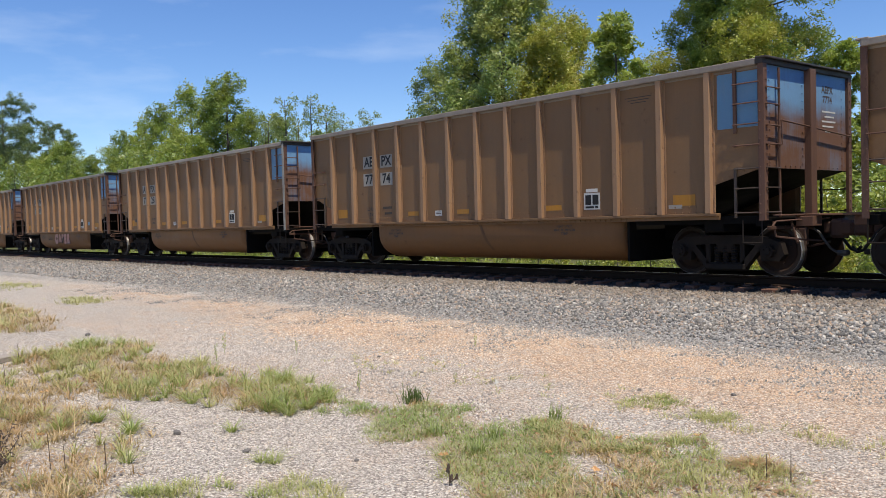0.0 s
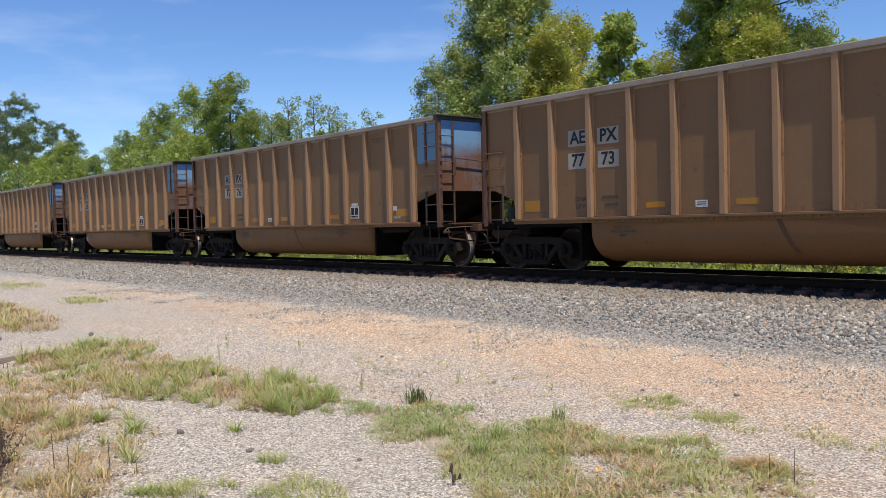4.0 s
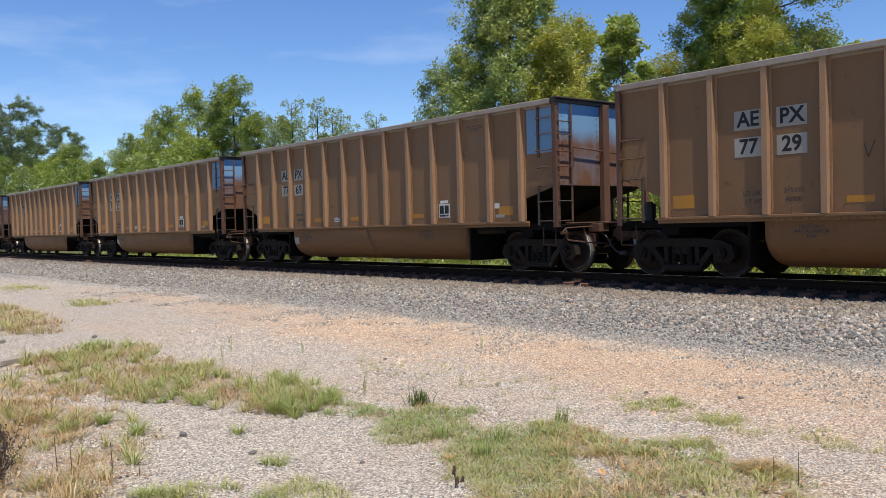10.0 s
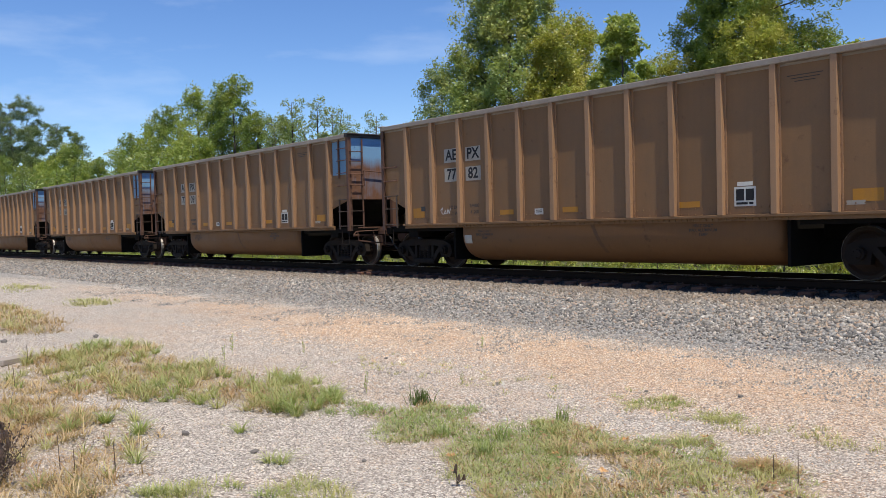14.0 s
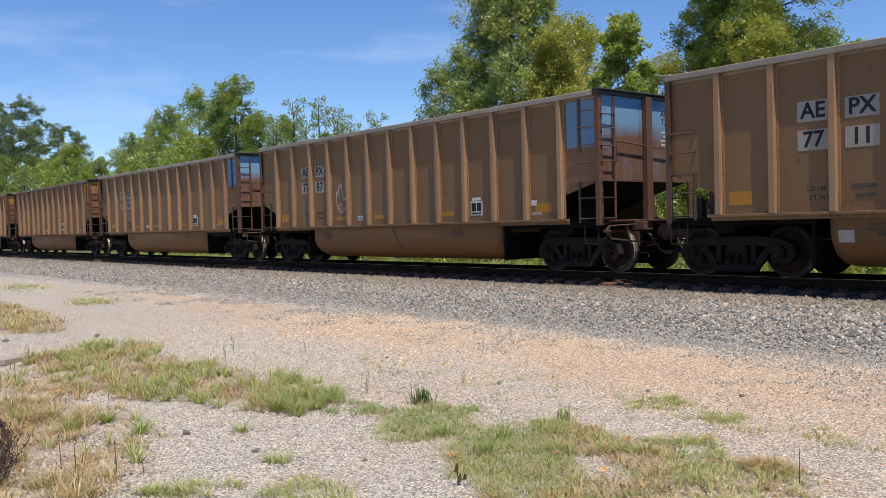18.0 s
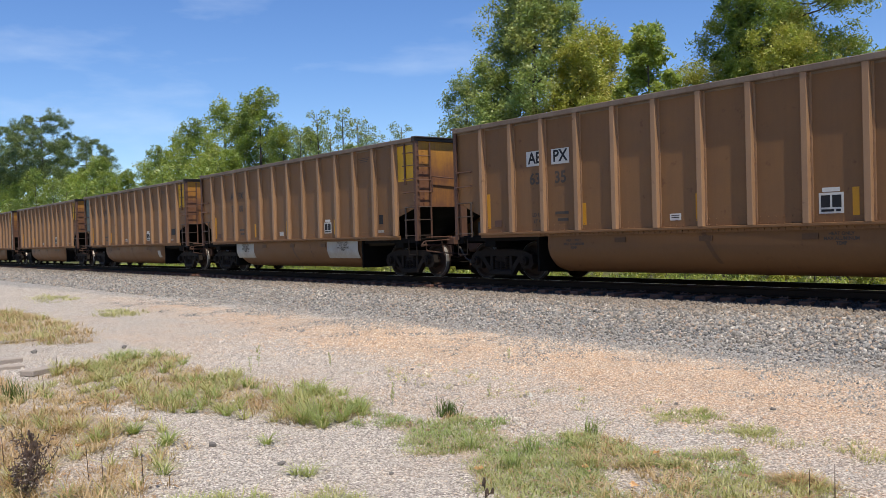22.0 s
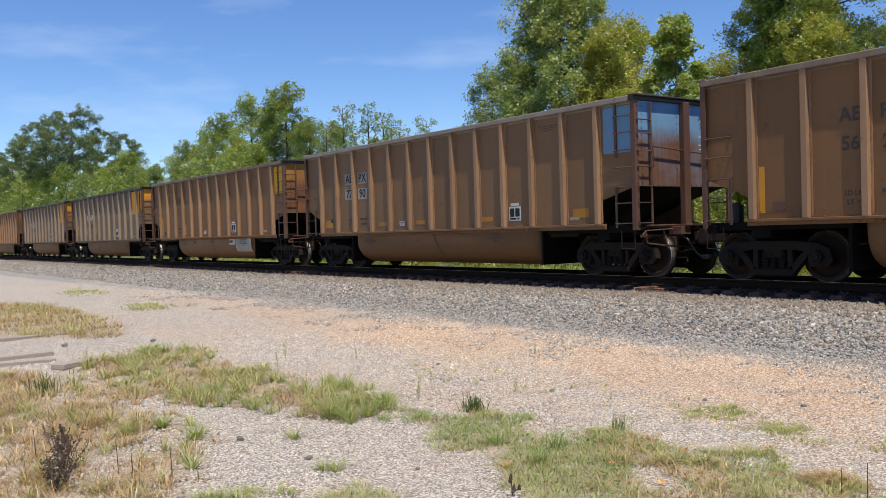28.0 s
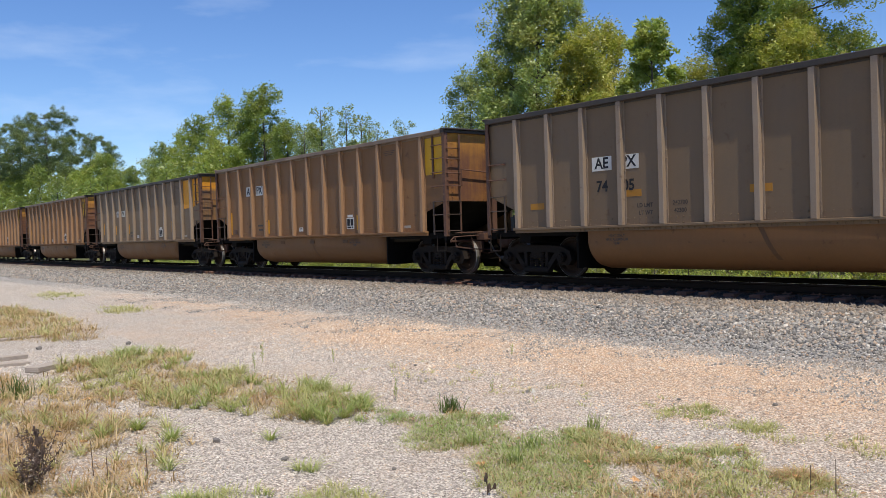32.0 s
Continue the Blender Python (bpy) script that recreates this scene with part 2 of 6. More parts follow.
def leaf_material(name, a, b, c, glow=0.45):
    """Leaves: three greens mixed leaf by leaf and in soft patches, some light let through."""
    m, n, l, bsdf = material(name)
    geo = n.new("ShaderNodeNewGeometry")
    tc = n.new("ShaderNodeTexCoord").outputs["Object"]
    patch = noise_out(n, l, tc, 0.55, 3.0, 0.6)
    col = mix_rgb(n, l, span(n, l, geo.outputs["Random Per Island"], 0.1, 0.9), a, b)
    col = mix_rgb(n, l, span(n, l, patch, 0.45, 0.68), col, c)
    l.new(col, bsdf.inputs["Base Color"])
    bsdf.inputs["Roughness"].default_value = 0.42
    bsdf.inputs["Specular IOR Level"].default_value = 0.55
    tr = n.new("ShaderNodeBsdfTranslucent")
    l.new(mix_rgb(n, l, 0.55, col, (0.42, 0.48, 0.05)), tr.inputs["Color"])
    ms = n.new("ShaderNodeMixShader")
    ms.inputs["Fac"].default_value = glow
    l.new(bsdf.outputs["BSDF"], ms.inputs[1])
    l.new(tr.outputs["BSDF"], ms.inputs[2])
    l.new(ms.outputs["Shader"], n["Material Output"].inputs["Surface"])
    return m


M_LEAF = leaf_material("broadleaf_green", (0.140, 0.225, 0.050), (0.255, 0.335, 0.076), (0.330, 0.350, 0.078), 0.38)
M_LEAF_OLIVE = leaf_material("olive_green_leaf", (0.215, 0.310, 0.100), (0.375, 0.450, 0.160), (0.440, 0.425, 0.130), 0.42)
M_LEAF_GREY = leaf_material("grey_green_leaf", (0.160, 0.240, 0.095), (0.280, 0.345, 0.150), (0.310, 0.345, 0.130), 0.36)
M_LEAF_YELLOW = leaf_material("yellowish_green_leaf", (0.290, 0.345, 0.062), (0.455, 0.450, 0.095), (0.520, 0.410, 0.105), 0.42)
M_LEAF_DARK = leaf_material("dark_green_leaf", (0.095, 0.165, 0.040), (0.185, 0.260, 0.062), (0.300, 0.330, 0.075), 0.34)
M_LEAF_LIGHT = leaf_material("fresh_green_leaf", (0.235, 0.330, 0.070), (0.355, 0.430, 0.100), (0.420, 0.430, 0.105), 0.44)
M_NEEDLE = leaf_material("pine_needle_green", (0.080, 0.135, 0.060), (0.140, 0.200, 0.085), (0.185, 0.225, 0.085), 0.28)
M_BARK = wood_material("grey_brown_bark", (0.075, 0.058, 0.045), (0.15, 0.12, 0.095))
M_GRASS = leaf_material("pale_grass_blade", (0.340, 0.350, 0.130), (0.560, 0.520, 0.250), (0.500, 0.440, 0.190), 0.35)
M_FRESH = leaf_material("fresh_grass_blade", (0.215, 0.285, 0.085), (0.400, 0.450, 0.155), (0.470, 0.460, 0.200), 0.38)
M_STRAW = leaf_material("dry_straw_blade", (0.420, 0.270, 0.130), (0.640, 0.480, 0.270), (0.360, 0.190, 0.090), 0.25)
M_CARPET = leaf_material("low_green_carpet_blade", (0.215, 0.305, 0.095), (0.365, 0.430, 0.165), (0.470, 0.445, 0.205), 0.35)
M_TUFT = leaf_material("dark_tuft_blade", (0.045, 0.095, 0.016), (0.080, 0.130, 0.025), (0.11, 0.14, 0.03), 0.25)
M_DEAD = leaf_material("dead_brown_stalk", (0.070, 0.044, 0.031), (0.125, 0.080, 0.055), (0.085, 0.052, 0.036), 0.05)
M_LITTER = leaf_material("brown_leaf_scrap", (0.20, 0.105, 0.055), (0.36, 0.20, 0.10), (0.46, 0.27, 0.14), 0.15)
M_DRYLEAF = leaf_material("fallen_orange_leaf", (0.68, 0.38, 0.17), (0.78, 0.48, 0.24), (0.58, 0.30, 0.12), 0.2)


def stone_material(name, stops):
    """Loose stones, each of its own colour between the stops."""
    m, n, l, bsdf = material(name)
    geo = n.new("ShaderNodeNewGeometry")
    ramp = n.new("ShaderNodeValToRGB")
    e = ramp.color_ramp.elements
    for i, (at, col) in enumerate(stops):
        el = e[i] if i < 2 else e.new(at)
        el.position, el.color = at, (*col, 1.0)
    l.new(geo.outputs["Random Per Island"], ramp.inputs["Fac"])
    tc = n.new("ShaderNodeTexCoord").outputs["Object"]
    big = noise_out(n, l, tc, 0.9, 3.0, 0.6)
    grain = noise_out(n, l, tc, 90.0, 3.0, 0.7)
    col = mix_rgb(n, l, span(n, l, big, 0.40, 0.7, 0.0, 0.25), ramp.outputs["Color"], (0.34, 0.27, 0.20))
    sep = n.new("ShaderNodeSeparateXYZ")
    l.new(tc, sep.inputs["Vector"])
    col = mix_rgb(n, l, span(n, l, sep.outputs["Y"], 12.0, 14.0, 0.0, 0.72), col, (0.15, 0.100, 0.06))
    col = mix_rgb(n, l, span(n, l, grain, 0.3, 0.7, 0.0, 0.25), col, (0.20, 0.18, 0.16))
    # stones by the rails: coal dust, with the train's shade painted in
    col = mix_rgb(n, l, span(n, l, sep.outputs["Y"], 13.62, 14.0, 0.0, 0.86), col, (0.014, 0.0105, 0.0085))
    l.new(col, bsdf.inputs["Base Color"])
    bsdf.inputs["Roughness"].default_value = 0.85
    return m


M_BALLAST = stone_material("grey_ballast_stone", [(0.0, (0.075, 0.072, 0.07)), (1.0, (0.66, 0.625, 0.57)), (0.35, (0.185, 0.18, 0.172)), (0.7, (0.385, 0.37, 0.345)), (0.9, (0.38, 0.26, 0.175))])
M_GRAVEL = stone_material("pale_gravel_stone", [(0.0, (0.23, 0.20, 0.18)), (1.0, (0.74, 0.69, 0.62)), (0.3, (0.40, 0.352, 0.32)), (0.6, (0.58, 0.525, 0.46)), (0.8, (0.56, 0.43, 0.32))])
M_SANDCHIP = stone_material("sand_stained_stone", [(0.0, (0.20, 0.145, 0.105)), (1.0, (0.92, 0.80, 0.64)), (0.3, (0.58, 0.37, 0.23)), (0.6, (0.82, 0.56, 0.35)), (0.8, (0.66, 0.53, 0.40))])
M_ROCK = stone_material("loose_rock", [(0.0, (0.10, 0.09, 0.085)), (1.0, (0.22, 0.20, 0.18))])


def ground_material():
    """Gravel, sandy gravel and soil, blended by the weights 'sand', 'ballast', 'soil' of the ground's points."""
    m, n, l, bsdf = material("gravel_ground")
    tc = n.new("ShaderNodeTexCoord").outputs["Object"]

    def weight(name):
        a = n.new("ShaderNodeAttribute")
        a.attribute_name = name
        return a.outputs["Fac"]
    cells = node(n, "ShaderNodeTexVoronoi", Scale=50.0)
    l.new(tc, cells.inputs["Vector"])
    cells2 = node(n, "ShaderNodeTexVoronoi", Scale=82.0)
    l.new(tc, cells2.inputs["Vector"])
    hue = n.new("ShaderNodeSeparateColor")
    l.new(cells.outputs["Color"], hue.inputs["Color"])
    hue2 = n.new("ShaderNodeSeparateColor")
    l.new(cells2.outputs["Color"], hue2.inputs["Color"])
    pick = hue.outputs["Red"]
    fine = noise_out(n, l, tc, 130.0, 3.0, 0.7)
    mid = noise_out(n, l, tc, 1.7, 5.0, 0.65)
    wide = noise_out(n, l, tc, 0.45, 4.0, 0.6)
    gravel = mix_rgb(n, l, pick, (0.31, 0.262, 0.224), (0.80, 0.725, 0.635))
    gravel = mix_rgb(n, l, span(n, l, hue2.outputs["Green"], 0.62, 0.95, 0.0, 0.8), gravel, (0.93, 0.87, 0.78))
    gravel = mix_rgb(n, l, span(n, l, hue2.outputs["Blue"], 0.66, 0.88, 0.0, 0.75), gravel, (0.125, 0.107, 0.096))
    sand = mix_rgb(n, l, pick, (0.53, 0.305, 0.172), (0.85, 0.60, 0.395))
    sand = mix_rgb(n, l, span(n, l, hue2.outputs["Green"], 0.60, 0.92, 0.0, 0.85), sand, (0.90, 0.80, 0.68))
    sand = mix_rgb(n, l, span(n, l, hue2.outputs["Blue"], 0.70, 0.88, 0.0, 0.85), sand, (0.18, 0.125, 0.095))
    ballast = mix_rgb(n, l, pick, (0.15, 0.144, 0.137), (0.62, 0.595, 0.555))
    soil = mix_rgb(n, l, mid, (0.38, 0.28, 0.19), (0.58, 0.46, 0.33))
    soil = mix_rgb(n, l, span(n, l, hue2.outputs["Green"], 0.6, 0.95, 0.0, 0.6), soil, (0.58, 0.50, 0.41))
    green = mix_rgb(n, l, mid, (0.06, 0.085, 0.025), (0.12, 0.13, 0.045))

    def soft(value, lo, hi):
        add = n.new("ShaderNodeMath")
        add.operation = "ADD"
        l.new(value, add.inputs[0])
        l.new(span(n, l, mid, 0.3, 0.7, -0.28, 0.28), add.inputs[1])
        return span(n, l, add.outputs["Value"], lo, hi)
    col = mix_rgb(n, l, soft(weight("sand"), 0.05, 0.90), gravel, sand)
    col = mix_rgb(n, l, soft(weight("soil"), 0.25, 0.75), col, soil)
    col = mix_rgb(n, l, soft(weight("ballast"), 0.35, 0.65), col, ballast)
    col = mix_rgb(n, l, soft(weight("green"), 0.35, 0.65), col, green)
    # track bed colour holds coal dust and the shade below the train
    col = mix_rgb(n, l, weight("coal"), col, (0.014, 0.0105, 0.0085))
    col = mix_rgb(n, l, span(n, l, wide, 0.38, 0.7, 0.0, 0.16), col, (0.42, 0.33, 0.25))
    col = mix_rgb(n, l, span(n, l, fine, 0.50, 0.68, 0.0, 0.30), col, (0.13, 0.105, 0.085))
    gap = span(n, l, cells.outputs["Distance"], 0.42, 0.72, 0.0, 0.50)
    col = mix_rgb(n, l, gap, col, (0.085, 0.068, 0.055))
    l.new(col, bsdf.inputs["Base Color"])
    bsdf.inputs["Roughness"].default_value = 0.9
    bsdf.inputs["Specular IOR Level"].default_value = 0.2
    h = n.new("ShaderNodeMath")
    h.operation = "ADD"
    l.new(span(n, l, cells.outputs["Distance"], 0.0, 0.7, 1.0, 0.0), h.inputs[0])
    l.new(span(n, l, cells2.outputs["Distance"], 0.0, 0.7, 0.45, 0.0), h.inputs[1])
    bump(n, l, h.outputs["Value"], bsdf, 1.0, 0.011)
    return m


M_GROUND = ground_material()


# ---- mesh building ----
class Shape:
    """Gathers boxes, bars, rods and prisms into one mesh."""

    def __init__(self):
        self.v, self.f, self.mi = [], [], []

    def add(self, verts, faces, slot=0):
        k = len(self.v)
        self.v += [tuple(p) for p in verts]
        self.f += [tuple(i + k for i in face) for face in faces]
        self.mi += [slot] * len(faces)
        return self

    def box(self, x0, x1, y0, y1, z0, z1, c=0.0, slot=0):
        """A box; c: its edges are cut by that much."""
        if not c:
            p = [(x, y, z) for z in (z0, z1) for y in (y0, y1) for x in (x0, x1)]
            return self.add(p, [(0, 2, 3, 1), (4, 5, 7, 6), (0, 1, 5, 4), (1, 3, 7, 5), (3, 2, 6, 7), (2, 0, 4, 6)], slot)
        lo, hi = (x0, y0, z0), (x1, y1, z1)
        p, at = [], {}
        for corner in range(8):
            bits = [(corner >> a) & 1 for a in range(3)]
            for a in range(3):
                q = [(hi[b] - c if bits[b] else lo[b] + c) for b in range(3)]
                q[a] = hi[a] if bits[a] else lo[a]
                at[corner, a] = len(p)
                p.append(q)
        faces = []
        for a in range(3):
            b, d = (a + 1) % 3, (a + 2) % 3
            for side in (0, 1):
                ring = [side << a, side << a | 1 << b, side << a | 1 << b | 1 << d, side << a | 1 << d]
                faces.append([at[r, a] for r in (ring if side else ring[::-1])])
            for s1 in (0, 1):
                for s2 in (0, 1):
                    r0 = s1 << b | s2 << d
                    r1 = r0 | 1 << a
                    q = [at[r0, b], at[r1, b], at[r1, d], at[r0, d]]
                    faces.append(q if s1 != s2 else q[::-1])
        for corner in range(8):
            q = [at[corner, 0], at[corner, 1], at[corner, 2]]
            faces.append(q if bin(corner).count("1") % 2 else q[::-1])
        return self.add(p, faces, slot)

    def rod(self, a, b, r, sides=6, r2=None, slot=0, caps=True):
        a, b = Vector(a), Vector(b)
        q = (b - a).to_track_quat("Z", "Y")
        r2 = r if r2 is None else r2
        p = []
        for end, rad in ((a, r), (b, r2)):
            for i in range(sides):
                w = 2 * math.pi * i / sides
                p.append(end + q @ Vector((rad * math.cos(w), rad * math.sin(w), 0)))
        faces = [(i, (i + 1) % sides, sides + (i + 1) % sides, sides + i) for i in range(sides)]
        if caps:
            faces += [tuple(range(sides))[::-1], tuple(range(sides, 2 * sides))]
        return self.add(p, faces, slot)

    def pipe(self, points, r, sides=6, slot=0):
        for a, b in zip(points, points[1:]):
            self.rod(a, b, r, sides, slot=slot)
        return self

    def prism(self, outline, axis, lo, hi, slot=0):
        """A flat outline of (u, v), extruded along the axis: 'x' takes (y, z), 'y' takes (x, z), 'z' takes (x, y)."""
        def at(u, v, w):
            return {"x": (w, u, v), "y": (u, w, v), "z": (u, v, w)}[axis]
        k = len(outline)
        area = sum(outline[i][0] * outline[(i + 1) % k][1] - outline[(i + 1) % k][0] * outline[i][1] for i in range(k))
        ring = list(outline if (area > 0) != (axis == "y") else outline[::-1])
        p = [at(u, v, lo) for u, v in ring] + [at(u, v, hi) for u, v in ring]
        faces = [tuple(range(k))[::-1], tuple(range(k, 2 * k))] + [(i, (i + 1) % k, k + (i + 1) % k, k + i) for i in range(k)]
        return self.add(p, faces, slot)

    def beam(self, a, b, w, y0, y1, slot=0):
        """A bar from a to b, both (x, z), w high, between y0 and y1."""
        a, b = Vector(a), Vector(b)
        d = (b - a).normalized() * 0.0
        nrm = Vector((-(b - a).y, (b - a).x)).normalized() * w / 2
        return self.prism([tuple(a - d + nrm), tuple(b + d + nrm), tuple(b + d - nrm), tuple(a - d - nrm)], "y", y0, y1, slot)

    def lathe(self, profile, axis_y=True, sides=24, slot=0):
        """A ring of (radius, y) turned about the y axis."""
        p, k = [], len(profile)
        for i in range(sides):
            w = 2 * math.pi * i / sides
            p += [(r * math.cos(w), y, r * math.sin(w)) for r, y in profile]
        faces = []
        for i in range(sides):
            j = (i + 1) % sides
            for a in range(k):
                b = (a + 1) % k
                faces.append((i * k + a, i * k + b, j * k + b, j * k + a))
        return self.add(p, faces, slot)

    def mesh(self, name, *mats, smooth=False):
        me = bpy.data.meshes.new(name)
        me.from_pydata(self.v, [], self.f)
        for m in mats:
            me.materials.append(m)
        if len(mats) > 1:
            me.polygons.foreach_set("material_index", self.mi)
        if smooth:
            me.polygons.foreach_set("use_smooth", [True] * len(me.polygons))
        me.update()
        return me


def part(name, mesh, parent, at=(0, 0, 0), label="", turn=0.0):
    """One mesh object under a thing or under a part."""
    ob = new(name, mesh)
    ob.parent = parent
    ob.matrix_basis = pose(*at, 0, 0, turn)
    if label:
        tagged(ob, label)
    return ob


def thing(name, label, category, group="", at=(0, 0, 0)):
    ob = new(name)
    ob.empty_display_size = 0.3
    ob.matrix_basis = pose(*at)
    return tagged(ob, label, category, group)


def letters(text, height, mat, fat=0.035):
    """The mesh of a word in the built-in font, in the x-z plane, facing -y, its middle at the origin."""
    key = (text, height, mat.name, fat)
    if key not in LETTERS:
        cu = bpy.data.curves.new("letters", "FONT")
        cu.body, cu.size, cu.align_x, cu.align_y, cu.resolution_u = text, height / 0.73, "CENTER", "CENTER", 3
        cu.offset = height * fat
        ob = bpy.data.objects.new("letters", cu)
        me = bpy.data.meshes.new_from_object(ob)
        me.transform(Euler((radians(90), 0, 0)).to_matrix().to_4x4())
        me.materials.clear()
        me.materials.append(mat)
        bpy.data.objects.remove(ob)
        bpy.data.curves.remove(cu)
        LETTERS[key] = me
    return LETTERS[key]


LETTERS = {}


# ---- ground ----
# outlines of the grassy patches
LONG_GRASS = ((-11.5, 2.5), (-12.3, 3.1), (-12.9, 4.0), (-12.4, 4.5), (-10.6, 4.2), (-9.7, 4.35), (-8.9, 4.5), (-8.3, 4.7), (-7.4, 4.5), (-6.8, 4.2), (-6.5, 3.7), (-6.8, 3.45), (-7.6, 3.5), (-7.7, 3.05), (-8.6, 2.85), (-9.1, 2.5), (-9.5, 2.2))
FRESH_GRASS = ((-8.0, 4.0), (-8.3, 4.5), (-7.8, 4.6), (-7.1, 4.35), (-6.5, 3.85), (-6.6, 3.6), (-7.0, 3.5))
LUSH = ((-6.9, 4.3), (-6.55, 4.4), (-6.1, 4.45), (-5.9, 4.75), (-5.15, 4.65), (-4.9, 4.65), (-4.9, 5.0), (-4.7, 5.1), (-4.15, 4.5), (-3.7, 3.8), (-3.5, 3.3), (-3.85, 3.2), (-4.35, 3.65), (-4.75, 3.9), (-5.0, 3.9), (-5.5, 3.9), (-6.0, 4.0))
MIXED = ((-4.9, 5.0), (-4.35, 5.05), (-3.95, 5.15), (-3.8, 5.5), (-3.35, 5.3), (-2.75, 4.95), (-2.2, 4.4), (-2.6, 3.4), (-3.6, 3.2), (-3.8, 3.85))
BARE = [((-4.0, 4.3), (-3.9, 4.55), (-3.45, 4.25), (-3.4, 4.0), (-3.65, 4.0)), ((-3.65, 5.0), (-3.5, 5.25), (-3.35, 4.95))]
STRIPS = [((-4.95, 6.1), (-4.7, 6.5), (-4.4, 6.1), (-4.6, 5.8)), ((-4.3, 6.0), (-3.9, 6.2), (-3.75, 6.0), (-4.15, 5.85)), ((-5.2, 1.85), (-5.25, 2.1), (-5.25, 2.4), (-5.0, 2.3), (-4.7, 2.1)), ((-4.7, 2.35), (-4.9, 2.6), (-4.85, 2.8), (-4.5, 2.85), (-4.2, 2.65))]
LEFT_DRY = ((-13.0, 0.8), (-11.5, 2.3), (-9.3, 2.15), (-8.8, 2.45), (-7.5, 2.7), (-6.5, 2.35), (-5.7, 1.95), (-5.1, 1.6), (-5.4, 0.5), (-9.0, 0.2))
FAR_GREEN = [((-31.8, 7.2), (-28.7, 7.6), (-26.1, 6.7), (-27.7, 6.1)), ((-22.2, 6.5), (-21.2, 7.0), (-19.8, 6.5), (-20.4, 6.0))]
FAR_DRY = ((-26, 3.0), (-25, 4.9), (-17.3, 4.8), (-15.0, 4.2), (-15.6, 3.4), (-16.6, 2.6))
RUBBLE = [((-7.1, 4.5), (-8.2, 5.4), (-7.4, 5.9), (-6.6, 5.3), (-6.4, 4.7)), ((-6.2, 5.1), (-6.0, 5.5), (-5.0, 4.75), (-5.3, 4.7), (-5.9, 4.8))]


def inside(poly, x, y):
    """Which of the points x, y lie in the outline."""
    x, y = np.asarray(x, float), np.asarray(y, float)
    hit = np.zeros(x.shape, bool)
    for (ax, ay), (bx, by) in zip(poly, poly[1:] + poly[:1]):
        cross = (ay > y) != (by > y)
        hit ^= cross & (x < (bx - ax) * (y - ay) / (by - ay + 1e-12) + ax)
    return hit


def wobble(x, y, s, seed=0.0):
    """A soft uneven field between about -1 and 1."""
    x, y = np.asarray(x) * s + seed * 3.1, np.asarray(y) * s - seed * 1.7
    return (np.sin(x * 1.7 + 1.3 * np.sin(y * 1.1 + seed)) + np.sin(y * 2.3 + 1.1 * np.sin(x * 1.9)) + 0.6 * np.sin(3.7 * x + 2.9 * y + seed) + 0.4 * np.sin(7.1 * x - 5.3 * y)) / 3.0


def ground_height(x, y):
    x, y = np.asarray(x, float), np.asarray(y, float)
    bank = np.interp(y, [-1e4, 8.6, 9.6, 12.3, 13.5, 13.95, 14.3, 16.2, 16.7, 17.4, 19.2, 24.0, 1e4], [0, 0, 0.04, 0.17, 0.215, 0.235, 0.305, 0.305, 0.235, 0.2, -0.15, -0.10, 0.0])
    near = np.exp(-((x + 8) / 40.0) ** 2) * (np.abs(y - 2) < 60)
    rough = 0.022 * wobble(x, y, 0.8) + 0.010 * wobble(x, y, 3.1, 2.0)
    return bank + rough * near * (1 - np.exp(-((y - 15.3) / 2.2) ** 4))


